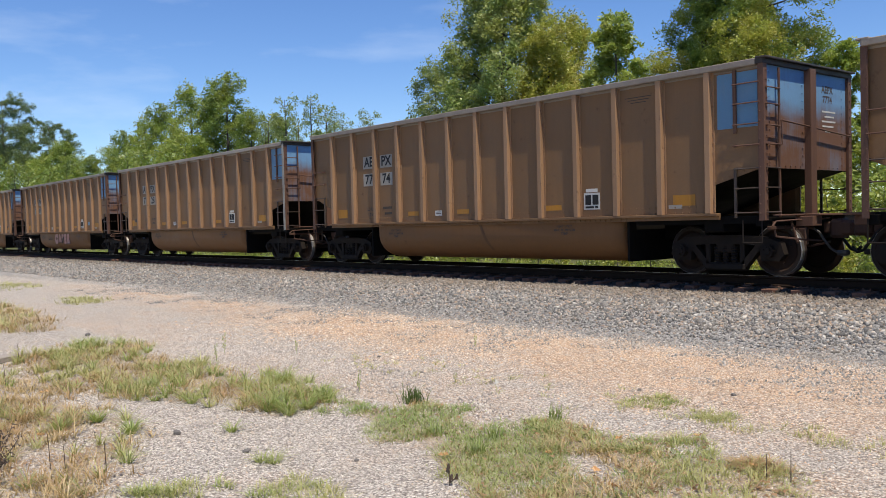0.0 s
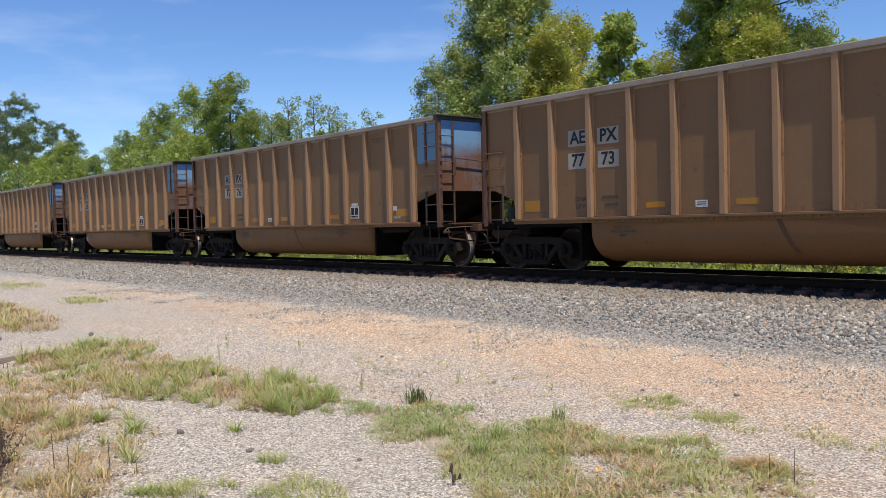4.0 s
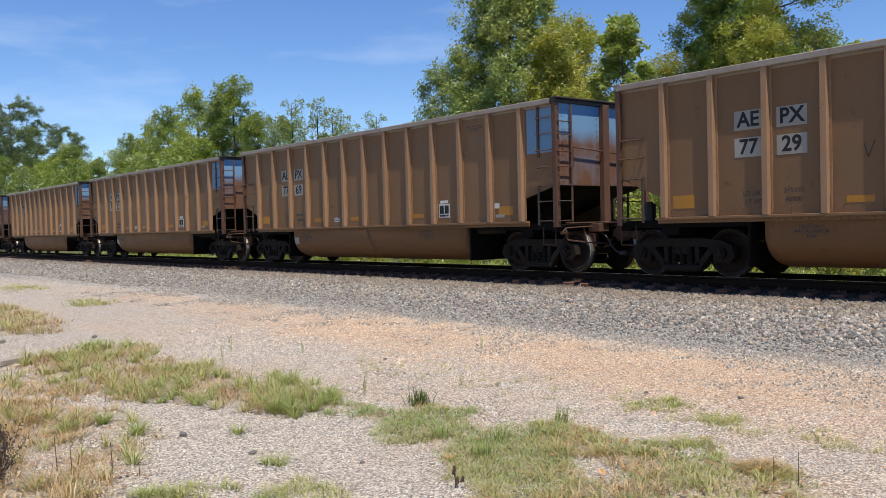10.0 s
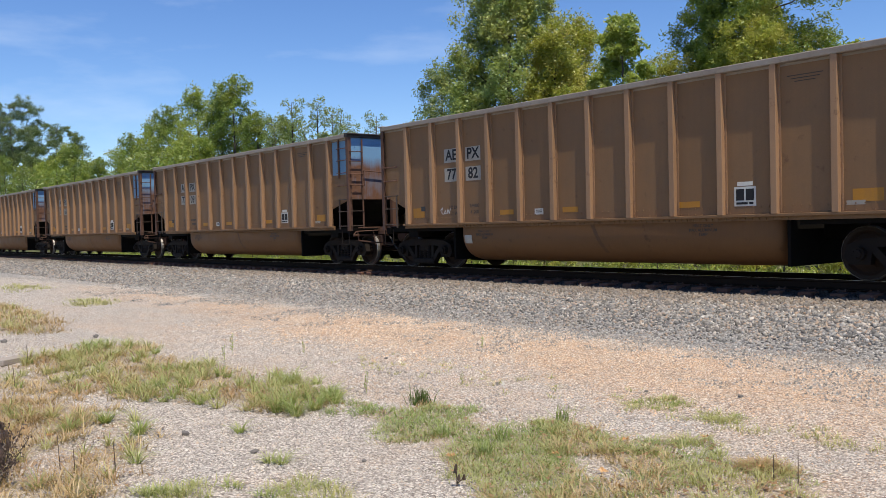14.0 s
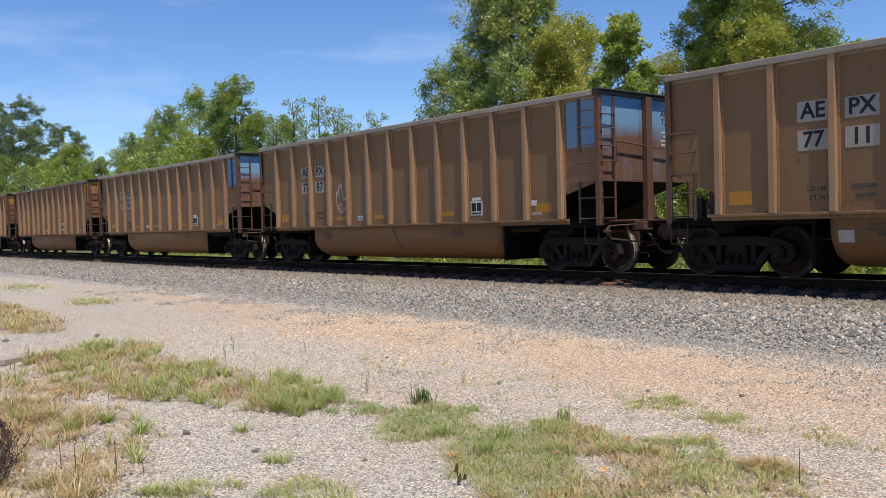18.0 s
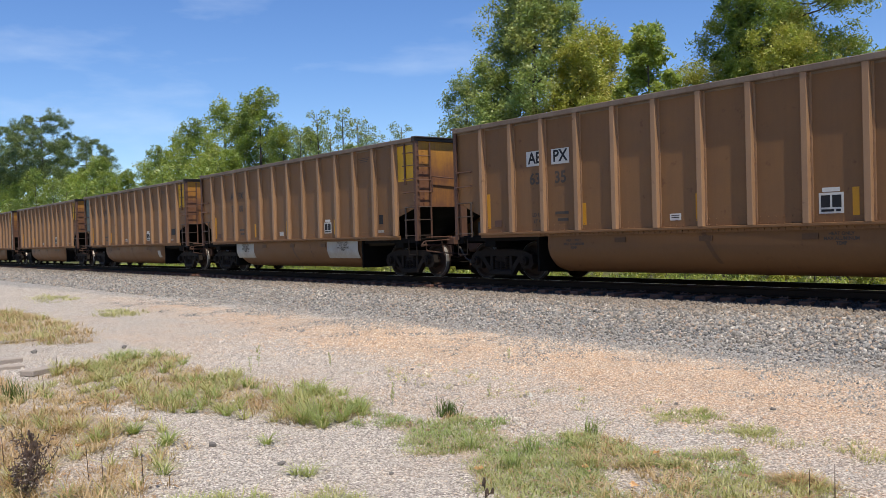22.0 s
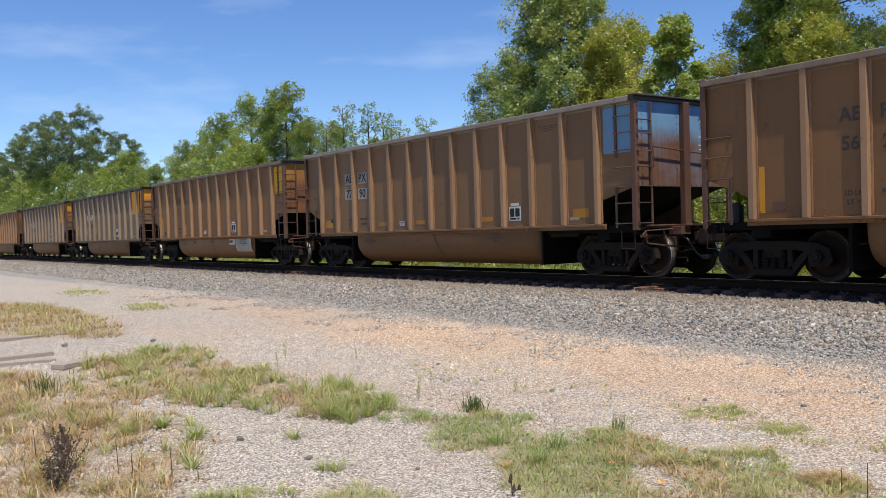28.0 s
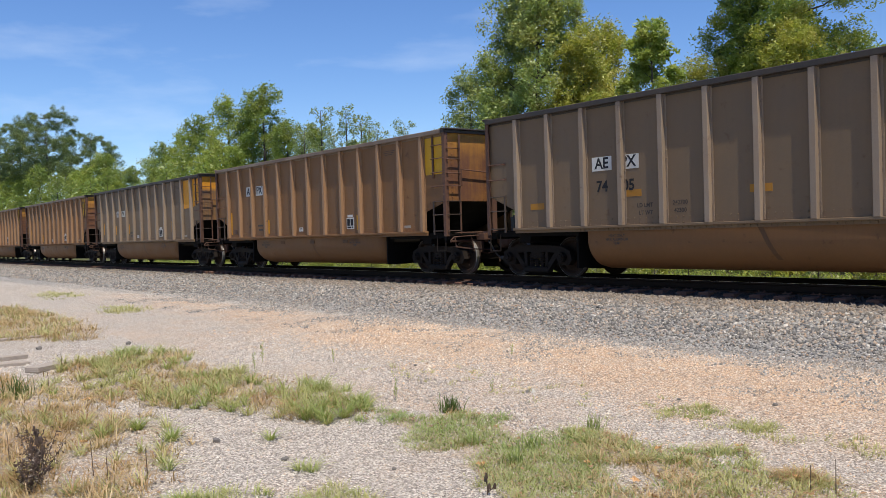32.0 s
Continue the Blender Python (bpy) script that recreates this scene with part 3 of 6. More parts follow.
def make_ground():
    xs = np.concatenate([[-2500, -900, -400, -220], np.arange(-150, -50, 2.0), np.arange(-50, -22, 0.35), np.arange(-22, 4, 0.14), np.arange(4, 20, 1.0), [30, 50, 90, 200, 500, 1000]])
    ys = np.concatenate([[-600, -200, -60, -20, -8, -4], np.arange(-2, 10.5, 0.13), np.arange(10.5, 22, 0.25), np.arange(22, 50, 2.0), [60, 90, 150, 300, 700, 2500]])
    gx, gy = np.meshgrid(xs, ys)
    x, y = gx.ravel(), gy.ravel()
    z = ground_height(x, y)
    nx, ny = len(xs), len(ys)
    i = np.arange(nx * ny).reshape(ny, nx)
    faces = np.stack([i[:-1, :-1], i[:-1, 1:], i[1:, 1:], i[1:, :-1]], -1).reshape(-1, 4)
    me = bpy.data.meshes.new("ground")
    me.from_pydata(np.stack([x, y, z], 1).tolist(), [], faces.tolist())
    line = np.interp(x, [-60, -36, -26, -16, -11, -6, -4, 0, 10], [8.0, 8.2, 9.0, 9.1, 9.25, 9.0, 9.0, 8.9, 8.9])
    ballast = np.clip(0.5 + (y - line) / 0.7, 0, 1) * np.clip(0.5 + (19.0 - y) / 0.8, 0, 1)
    low = np.interp(x, [-60, -30, -19, -12, -9, -7, -4.5, 0], [8.0, 7.4, 6.9, 6.4, 6.4, 6.5, 5.9, 5.2])
    sand = np.clip((y - low + 0.6) / 1.9, 0, 0.85) * np.clip((line + 0.15 - y) / 0.6, 0, 1) * np.clip((x + 34) / 14.0, 0.0, 1)
    sand = sand * (0.78 + 0.35 * wobble(x, y, 0.7, 9.0) + 0.15 * wobble(x, y, 2.6, 1.0))
    sand = np.maximum(sand, 0.42 * ((y > 4.6) & (y < 9)) * (0.6 + 0.6 * wobble(x, y, 0.5, 4.0)) * np.clip((x + 26) / 10, 0, 1))
    soil = np.zeros(len(x))
    for k, (poly, deep) in enumerate(((LONG_GRASS, 0.52), (LUSH, 0.8), (MIXED, 0.6), (LEFT_DRY, 0.5), (FAR_DRY, 0.6))):
        hit = inside(poly, x + 0.25 * wobble(x, y, 2.2, k), y + 0.2 * wobble(x, y, 2.9, k + 5))
        soil = np.maximum(soil, hit * deep)
    for poly in BARE:
        soil *= ~inside(poly, x, y)
    green = np.clip((y - 19.0) / 1.5, 0, 1) + np.clip((-3 - y) / 4, 0, 1)
    # coal dust and painted shade together, starting at the train's shadow edge
    coal = 0.86 * np.clip((y - 13.62) / 0.38, 0, 1) * np.clip((17.6 - y) / 0.6, 0, 1)
    for name, value in (("coal", coal), ("sand", sand), ("ballast", ballast), ("soil", soil), ("green", green)):
        a = me.attributes.new(name, "FLOAT", "POINT")
        a.data.foreach_set("value", np.clip(value, 0, 1).astype(np.float32))
    me.materials.append(M_GROUND)
    me.polygons.foreach_set("use_smooth", [True] * len(me.polygons))
    return tagged(new("ground", me), "pale gravel and sandy ground with a grey ballast bank", "ground", kind="structure")


def soup(name, verts, faces, mat, smooth=False):
    """A mesh from arrays: verts (n, 3) and faces (m, 3 or 4)."""
    me = bpy.data.meshes.new(name)
    verts, faces = np.ascontiguousarray(verts, np.float32), np.ascontiguousarray(faces, np.int32)
    k = faces.shape[1]
    me.vertices.add(len(verts))
    me.vertices.foreach_set("co", verts.ravel())
    me.loops.add(faces.size)
    me.loops.foreach_set("vertex_index", faces.ravel())
    me.polygons.add(len(faces))
    me.polygons.foreach_set("loop_start", np.arange(0, faces.size, k, dtype=np.int32))
    me.materials.append(mat)
    me.update(calc_edges=True)
    if smooth:
        me.polygons.foreach_set("use_smooth", [True] * len(faces))
    return me


def stones(name, x, y, size, mat, rng, sink=0.25, whole=True):
    """Loose angular stones, lying on the ground, as one mesh: eight-sided lumps, or small four-sided chips."""
    n = len(x)
    knob = np.array([(1, 0, 0), (0, 1, 0), (-1, 0, 0), (0, -1, 0), (0, 0, 1), (0, 0, -1)], float)
    sides = np.array([(0, 1, 4), (1, 2, 4), (2, 3, 4), (3, 0, 4), (1, 0, 5), (2, 1, 5), (3, 2, 5), (0, 3, 5)])
    if not whole:
        knob, sides = knob[:5], sides[:4]
    k = len(knob)
    p = knob[None] * (0.7 + 0.4 * rng.random((n, k, 1))) + rng.normal(0, 0.16, (n, k, 3))
    p *= 0.5 * size[:, None, None] * (0.75 + 0.6 * rng.random((n, 1, 3))) * np.array([1.15, 1.15, 0.85 if whole else 1.25])
    if whole:
        q = rng.normal(size=(n, 4)) * np.array([1.0, 0.6, 0.6, 1.0])
        q /= np.linalg.norm(q, axis=1)[:, None]
        w, a, b, c = q.T
        r = np.stack([1 - 2 * (b * b + c * c), 2 * (a * b - c * w), 2 * (a * c + b * w), 2 * (a * b + c * w), 1 - 2 * (a * a + c * c), 2 * (b * c - a * w), 2 * (a * c - b * w), 2 * (b * c + a * w), 1 - 2 * (a * a + b * b)], 1).reshape(n, 3, 3)
        p = np.einsum("nij,nkj->nki", r, p)
    else:
        w = rng.random(n) * 6.283
        px, py = p[:, :, 0].copy(), p[:, :, 1].copy()
        p[:, :, 0] = px * np.cos(w)[:, None] - py * np.sin(w)[:, None]
        p[:, :, 1] = px * np.sin(w)[:, None] + py * np.cos(w)[:, None]
    p[:, :, 0] += x[:, None]
    p[:, :, 1] += y[:, None]
    p[:, :, 2] += (ground_height(x, y) + size * (0.4 - sink) * 0.6)[:, None] if whole else (ground_height(x, y) + 0.001)[:, None]
    f = sides[None] + k * np.arange(n)[:, None, None]
    return soup(name, p.reshape(-1, 3), f.reshape(-1, 3), mat)


def make_stones():
    rng = np.random.default_rng(5)
    # the ballast bank, thickest where the camera is nearest
    n = 64000
    x = -27 + 30 * rng.random(n) ** 0.7 + rng.normal(0, 0.3, n)
    y = 9.0 + 5.3 * rng.random(n) ** 0.85
    keep = (y > 9.05 + 0.5 * rng.random(n) + 0.2 * wobble(x, y, 0.9)) & (rng.random(n) < 0.80 + 0.20 * (y - 9) / 3)
    keep &= (np.abs(y - 14.53) > 0.09)
    x, y = x[keep], y[keep]
    size = rng.uniform(0.035, 0.085, len(x)) * np.interp(y, [9, 10.2, 11.5, 14], [0.45, 0.75, 1.0, 1.15])
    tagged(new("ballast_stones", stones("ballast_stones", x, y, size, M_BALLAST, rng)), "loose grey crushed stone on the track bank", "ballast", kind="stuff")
    n = 12000
    x, y = -26 - 54 * rng.random(n) ** 1.4, rng.uniform(9.2, 14.2, n)
    size = rng.uniform(0.045, 0.085, n) * np.interp(-x, [26, 80], [1, 1.7])
    tagged(new("ballast_stones", stones("ballast_stones", x, y, size, M_BALLAST, rng)), "loose grey crushed stone further along the bank", "ballast", kind="stuff")
    # pale chips on the open ground
    n = 90000
    x = -15 + 13.3 * rng.random(n) ** 0.6
    y = 1.0 + 8.2 * rng.random(n)
    size = (0.008 + 0.015 * rng.random(n) ** 2.5) * np.interp(-x, [3, 12], [0.8, 1.6])
    edge = np.interp(x, [-12, -9, -7, -4.5, 0], [6.2, 6.2, 6.3, 5.7, 5.0]) + 0.5 * wobble(x, y, 1.1) + rng.normal(0, 0.5, n)
    tinted = y > edge
    keep = ~tinted | (rng.random(n) < 0.7)
    for hit, mat, label in ((~tinted, M_GRAVEL, "pale gravel chips scattered over the open ground"), (tinted & keep, M_SANDCHIP, "sand-stained orange gravel chips beside the ballast")):
        tagged(new("gravel_chips", stones("gravel_chips", x[hit], y[hit], size[hit], mat, rng, whole=False)), label, "gravel", kind="stuff")
    n = 16000
    x = -15 - 22 * rng.random(n) ** 1.3
    y = rng.uniform(2.5, 9.3, n)
    size = rng.uniform(0.010, 0.026, n) * np.interp(-x, [15, 37], [1.0, 1.6])
    tagged(new("gravel_chips", stones("gravel_chips", x, y, size, M_GRAVEL, rng, whole=False)), "pale gravel chips further along the track", "gravel", kind="stuff")
    n = 26000
    x = -26 + 25 * rng.random(n) ** 0.7
    y = 9.4 - 2.2 * rng.random(n) ** 1.8
    size = rng.uniform(0.012, 0.034, n) * np.interp(-x, [3, 12, 26], [0.9, 1.1, 1.6])
    keep = wobble(x, y, 0.8, 6.0) + 0.6 * wobble(x, y, 2.4, 2.0) > -0.75 + 0.55 * (9.4 - y)
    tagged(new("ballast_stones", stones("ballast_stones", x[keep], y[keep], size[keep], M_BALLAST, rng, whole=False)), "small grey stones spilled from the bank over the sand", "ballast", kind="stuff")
    at = [scatter(poly, count, rng, 0.25) for poly, count in ((RUBBLE[0], 1900), (RUBBLE[1], 800))]
    at.append((rng.uniform(-9, -2.2, 260), rng.uniform(5.2, 8.0, 260)))
    x, y = np.concatenate([a for a, b in at]), np.concatenate([b for a, b in at])
    tagged(new("rubble", stones("rubble", x, y, 0.010 + 0.030 * rng.random(len(x)) ** 3, M_GRAVEL, rng)), "loose patch of coarser pale grey stones", "gravel", kind="stuff")
    # dark single stones
    for at, s in (((-6.62, 2.73), 0.085), ((-5.70, 2.86), 0.07), ((-13.80, 4.32), 0.11), ((-5.1, 6.6), 0.05), ((-4.3, 6.9), 0.06), ((-8.6, 6.1), 0.05), ((-4.95, 3.3), 0.04), ((-14.40, 3.15), 0.13)):
        s *= 0.66
        lump = Shape().box(-0.6 * s, 0.6 * s, -0.45 * s, 0.45 * s, -0.15 * s, 0.6 * s, 0.2 * s)
        lump.v = [tuple(np.array(p) * rng.uniform(0.72, 1.28, 3)) for p in lump.v]
        ob = new("rock", lump.mesh("rock", M_ROCK))
        ob.matrix_basis = pose(at[0], at[1], float(ground_height(at[0], at[1])), 0, 0, float(rng.uniform(0, 180)))
        tagged(ob, "dark angular stone lying on the gravel", "rock", "loose stones")


def blades(x, y, length, lean, width, rng, base=None, turn=None):
    """Grass blades: bent tapered strips standing on the ground."""
    n = len(x)
    turn = rng.random(n) * 2 * np.pi if turn is None else turn
    face = turn + np.pi / 2 + rng.normal(0, 0.4, n)
    dx, dy = np.cos(turn), np.sin(turn)
    wx, wy = np.cos(face) * width / 2, np.sin(face) * width / 2
    z0 = ground_height(x, y) if base is None else base
    rows = []
    for s, bend, wf in ((0.0, 0.0, 1.0), (0.45, 0.25, 0.85), (0.8, 0.62, 0.5), (1.0, 1.0, 0.08)):
        cx, cy, cz = x + dx * lean * length * bend, y + dy * lean * length * bend, z0 + length * s * (1 - 0.35 * lean * s)
        rows.append(np.stack([cx - wx * wf, cy - wy * wf, cz], 1))
        rows.append(np.stack([cx + wx * wf, cy + wy * wf, cz], 1))
    v = np.stack(rows, 1)
    k = 8 * np.arange(n)[:, None]
    f = np.concatenate([k + np.array([[0, 1, 3, 2]]), k + np.array([[2, 3, 5, 4]]), k + np.array([[4, 5, 7, 6]])], 0)
    return v.reshape(-1, 3), f


def scatter(poly, count, rng, blur=0.18):
    px, py = np.array(poly).T
    x = rng.uniform(px.min(), px.max(), count * 4)
    y = rng.uniform(py.min(), py.max(), count * 4)
    hit = inside(poly, x + blur * wobble(x, y, 3.0), y + blur * wobble(x, y, 3.7, 3))
    for gap in BARE:
        hit &= ~inside(gap, x + 0.1 * wobble(x, y, 5.0), y)
    return x[hit][:count], y[hit][:count]


def sward(name, mat, label, beds, rng):
    """One mass of grass. beds: (places x, y; blades a clump; clump radius; shortest, longest blade; most lean)."""
    vs, fs, k = [], [], 0
    for (cx, cy), m, r, lo, hi, lean in beds:
        n = len(cx) * m
        tall = np.repeat(rng.uniform(0.6, 1.0, len(cx)), m)
        turn = rng.random(n) * 2 * np.pi
        out = r * np.sqrt(rng.random(n)) if r < 0.05 else np.abs(rng.normal(0, r, n))
        x, y = np.repeat(cx, m) + out * np.cos(turn), np.repeat(cy, m) + out * np.sin(turn)
        turn = turn + rng.normal(0, 0.5, n)
        wide = rng.uniform(0.0035, 0.0085, n) * np.interp(-x, [5, 14, 30], [1, 1.5, 2.6]) * (1.0 if hi > 0.1 else 0.8)
        v, f = blades(x, y, rng.uniform(lo, hi, n) * tall, rng.uniform(0.25 * lean, lean, n), wide, rng, turn=turn)
        vs.append(v)
        fs.append(f + k)
        k += len(v)
    tagged(new(name, soup(name, np.concatenate(vs), np.concatenate(fs), mat)), label, "grass", kind="stuff")


def thinned(at, s, seed, above):
    x, y = at
    keep = wobble(x, y, s, seed) + 0.5 * wobble(x, y, 3 * s, seed + 2) > above
    return x[keep], y[keep]


def make_grass():
    rng = np.random.default_rng(11)
    pale = [(thinned(scatter(LONG_GRASS, 190, rng, 0.4), 1.4, 7.0, -0.2), 34, 0.04, 0.09, 0.25, 1.7)]
    pale += [(scatter(LEFT_DRY, 80, rng, 0.3), 34, 0.03, 0.08, 0.22, 1.6)]
    pale += [(thinned(scatter(MIXED, 260, rng, 0.2), 1.8, 3.0, -0.2), 18, 0.045, 0.04, 0.13, 1.6)]
    pale += [(scatter(p, 40, rng, 0.4), 16, 0.20, 0.05, 0.16, 1.4) for p in FAR_GREEN] + [(scatter(FAR_DRY, 90, rng, 0.4), 24, 0.14, 0.06, 0.24, 1.3)]
    x = np.concatenate([rng.uniform(-4.3, -2.0, 50), rng.uniform(-9.0, -4.5, 40)])
    y = np.concatenate([rng.uniform(5.75, 6.25, 50), rng.uniform(5.5, 6.6, 40)])
    pale += [((x, y), 16, 0.05, 0.03, 0.09, 1.4)]
    pale += [(scatter(p, n, rng, 0.2), 20, 0.05, 0.025, h, 1.5) for p, n, h in zip(STRIPS, (26, 20, 20, 24), (0.08, 0.06, 0.13, 0.10))]
    sward("grass", M_GRASS, "pale green clumps of arching grass growing through gravel", pale, rng)
    fresh = [(scatter(FRESH_GRASS, 34, rng, 0.25), 44, 0.045, 0.09, 0.26, 1.5), (thinned(scatter(LONG_GRASS, 110, rng, 0.3), 1.1, 2.0, 0.1), 40, 0.04, 0.09, 0.23, 1.6)]
    fresh += [(scatter(p, n, rng, 0.2), 22, 0.05, 0.025, h, 1.5) for p, n, h in zip(STRIPS, (22, 12, 12, 26), (0.07, 0.055, 0.12, 0.09))]
    x = np.array([-7.54, -6.97, -7.46, -8.29, -6.02, -6.33, -5.38, -5.30, -7.59, -7.97, -5.90, -5.48, -9.84, -9.29])
    y = np.array([2.42, 2.50, 2.10, 1.86, 2.11, 3.05, 2.81, 2.86, 3.27, 3.08, 1.44, 1.63, 2.27, 2.79])
    fresh += [((x, y), 46, 0.035, 0.07, 0.20, 1.8), ((np.repeat(x[:3], 2) + 0.05, np.repeat(y[:3], 2) - 0.03), 40, 0.04, 0.1, 0.24, 1.7)]
    sward("grass", M_FRESH, "fresh green tufts of long arching grass", fresh, rng)
    low = [(scatter(LUSH, 1250, rng, 0.3), 10, 0.06, 0.02, 0.075, 1.6), (thinned(scatter(MIXED, 900, rng, 0.3), 1.8, 5.0, -0.1), 9, 0.06, 0.02, 0.07, 1.6)]
    sward("grass_carpet", M_CARPET, "low fresh green carpet of grass on gravel", low, rng)
    dry = [(thinned(scatter(LONG_GRASS, 520, rng, 0.45), 1.4, 1.0, -0.3), 18, 0.08, 0.04, 0.17, 1.8), (thinned(scatter(LEFT_DRY, 820, rng, 0.4), 1.3, 4.0, -0.25), 22, 0.07, 0.04, 0.20, 1.8)]
    dry += [(thinned(scatter(MIXED, 300, rng, 0.3), 1.5, 8.0, -0.1), 16, 0.06, 0.03, 0.14, 1.8), (thinned(scatter(LUSH, 140, rng, 0.3), 1.5, 1.0, -0.1), 9, 0.06, 0.03, 0.09, 1.6), (scatter(FAR_DRY, 330, rng, 0.4), 20, 0.14, 0.05, 0.20, 1.6)]
    x, y = -2.96 + rng.normal(0, 0.07, 30), 4.99 + rng.normal(0, 0.05, 30)
    dry += [((x, y), 20, 0.05, 0.05, 0.12, 2.2)]
    sward("dry_grass", M_STRAW, "dry straw-coloured grass among the gravel", dry, rng)
    # brown leaf scraps between the blades
    at = [scatter(poly, count, rng, 0.3) for poly, count in ((LEFT_DRY, 1700), (LONG_GRASS, 1500), (MIXED, 800), (LUSH, 250), (FAR_DRY, 500))]
    lx, ly = np.concatenate([a for a, b in at]), np.concatenate([b for a, b in at])
    n = len(lx)
    w = rng.random(n) * 6.283
    s = rng.uniform(0.010, 0.030, n)
    z = ground_height(lx, ly) + rng.uniform(0.004, 0.03, n)
    tri = np.stack([np.stack([lx + s * np.cos(w + a), ly + s * 0.6 * np.sin(w + a), z + rng.uniform(-0.006, 0.014, n)], 1) for a in (0.0, 2.2, 4.1)], 1)
    tagged(new("leaf_litter", soup("leaf_litter", tri.reshape(-1, 3), np.arange(3 * n).reshape(-1, 3), M_LITTER)), "brown scraps of dead leaves in the grass", "leaf litter", kind="stuff")
    # rough grass and weeds on the far side of the track
    n = 13000
    x, y = rng.uniform(-75, 3, n), rng.uniform(18.6, 24.5, n)
    v, f = blades(x, y, rng.uniform(0.08, 0.42, n), rng.uniform(0.3, 1.2, n), rng.uniform(0.03, 0.08, n), rng)
    tagged(new("verge_grass", soup("verge_grass", v, f, M_LEAF_LIGHT)), "rank green grass and weeds beyond the track", "grass", kind="stuff")


def make_tufts():
    """Single plants that stand out: bunches, thin weeds, dead stalks, fallen leaves, litter."""
    rng = np.random.default_rng(23)

    def bunch(name, at, count, size, lean, width, mat, label, spread=0.05):
        x, y = rng.normal(0, spread, count), rng.normal(0, spread, count)
        v, f = blades(x, y, rng.uniform(0.5, 1.0, count) * size, rng.uniform(0.1, lean, count), np.full(count, width), rng, np.zeros(count))
        me = bpy.data.meshes.new(name)
        me.from_pydata([(0, 0, -0.02)] + v.tolist(), [], (f + 1).tolist() + [(0, 8 * i + 2, 8 * i + 1) for i in range(count)])
        me.materials.append(mat)
        ob = new(name, me)
        ob.matrix_basis = pose(at[0], at[1], float(ground_height(*at)) - 0.005)
        return tagged(ob, label, "plant", "plants on the gravel")
    bunch("grass_tuft", (-6.12, 4.72), 80, 0.20, 0.7, 0.009, M_TUFT, "dense dark green tuft of grass on gravel", 0.045)
    bunch("grass_tuft", (-6.06, 4.68), 40, 0.09, 1.2, 0.007, M_STRAW, "brown dead blades at the foot of a tuft", 0.04)
    for at in ((-4.82, 5.15), (-4.45, 3.96), (-4.7, 4.35), (-5.1, 4.1)):
        bunch("weed", at, 46, 0.19, 1.2, 0.007, M_FRESH, "thin green weed in the grass", 0.04)
    for at, h in (((-10.4, 4.95), 0.28), ((-9.7, 5.6), 0.16), ((-6.9, 4.65), 0.22), ((-8.3, 7.4), 0.15), ((-6.6, 5.6), 0.12), ((-9.9, 4.6), 0.2)):
        s = Shape().rod((0, 0, 0), (0.02, 0.01, h), 0.003, 5, 0.0015)
        for i in range(12):
            z = h * (0.15 + 0.068 * i)
            w = rng.uniform(0, 6.28)
            r = 0.05 * h + 0.005
            s.add([(0.01, 0, z), (r * math.cos(w + 0.3), r * math.sin(w + 0.3), z + 0.04), (1.5 * r * math.cos(w), 1.5 * r * math.sin(w), z + 0.03), (r * math.cos(w - 0.3), r * math.sin(w - 0.3), z + 0.02)], [(0, 1, 2, 3)])
        ob = new("weed", s.mesh("weed", M_FRESH))
        ob.matrix_basis = pose(at[0], at[1], float(ground_height(*at)) - 0.005)
        tagged(ob, "thin upright leafy weed on gravel", "plant", "plants on the gravel")
    # dead stalks with seed heads
    for at, h, heads in (((-6.65, 1.42), 0.30, 16), ((-6.45, 1.38), 0.26, 14), ((-6.25, 1.68), 0.25, 0), ((-6.05, 1.72), 0.20, 0), ((-5.88, 1.93), 0.22, 0), ((-7.0, 1.3), 0.25, 0), ((-2.75, 4.75), 0.18, 0), ((-2.65, 4.85), 0.22, 0), ((-4.02, 3.35), 0.12, 5), ((-9.9, 2.25), 0.25, 0), ((-11.6, 2.8), 0.26, 0)):
        s = Shape().rod((0, 0, 0), (0.05 * h * math.sin(9 * h), -0.06 * h, h), 0.004, 5, 0.002)
        for i in range(heads):
            z = h * rng.uniform(0.35, 1.05)
            w = rng.uniform(0, 6.28)
            r = rng.uniform(0.01, 0.06)
            p = Vector((r * math.cos(w), r * math.sin(w), z))
            s.rod((0.0, 0.0, z - 0.04), p, 0.003, 4)
            s.rod(p - Vector((0, 0, 0.012)), p + Vector((0.004, 0, 0.02)), 0.013, 5, 0.006)
        ob = new("dead_stalk", s.mesh("dead_stalk", M_DEAD))
        ob.matrix_basis = pose(at[0], at[1], float(ground_height(*at)) - 0.005)
        tagged(ob, "dry brown dead weed stalk" + (" with clustered seed heads" if heads else ""), "plant", "dead stalks")
    bunch("weed", (-9.91, 1.93), 60, 0.34, 0.6, 0.010, M_TUFT, "dark green leafy weed in dry grass", 0.06)
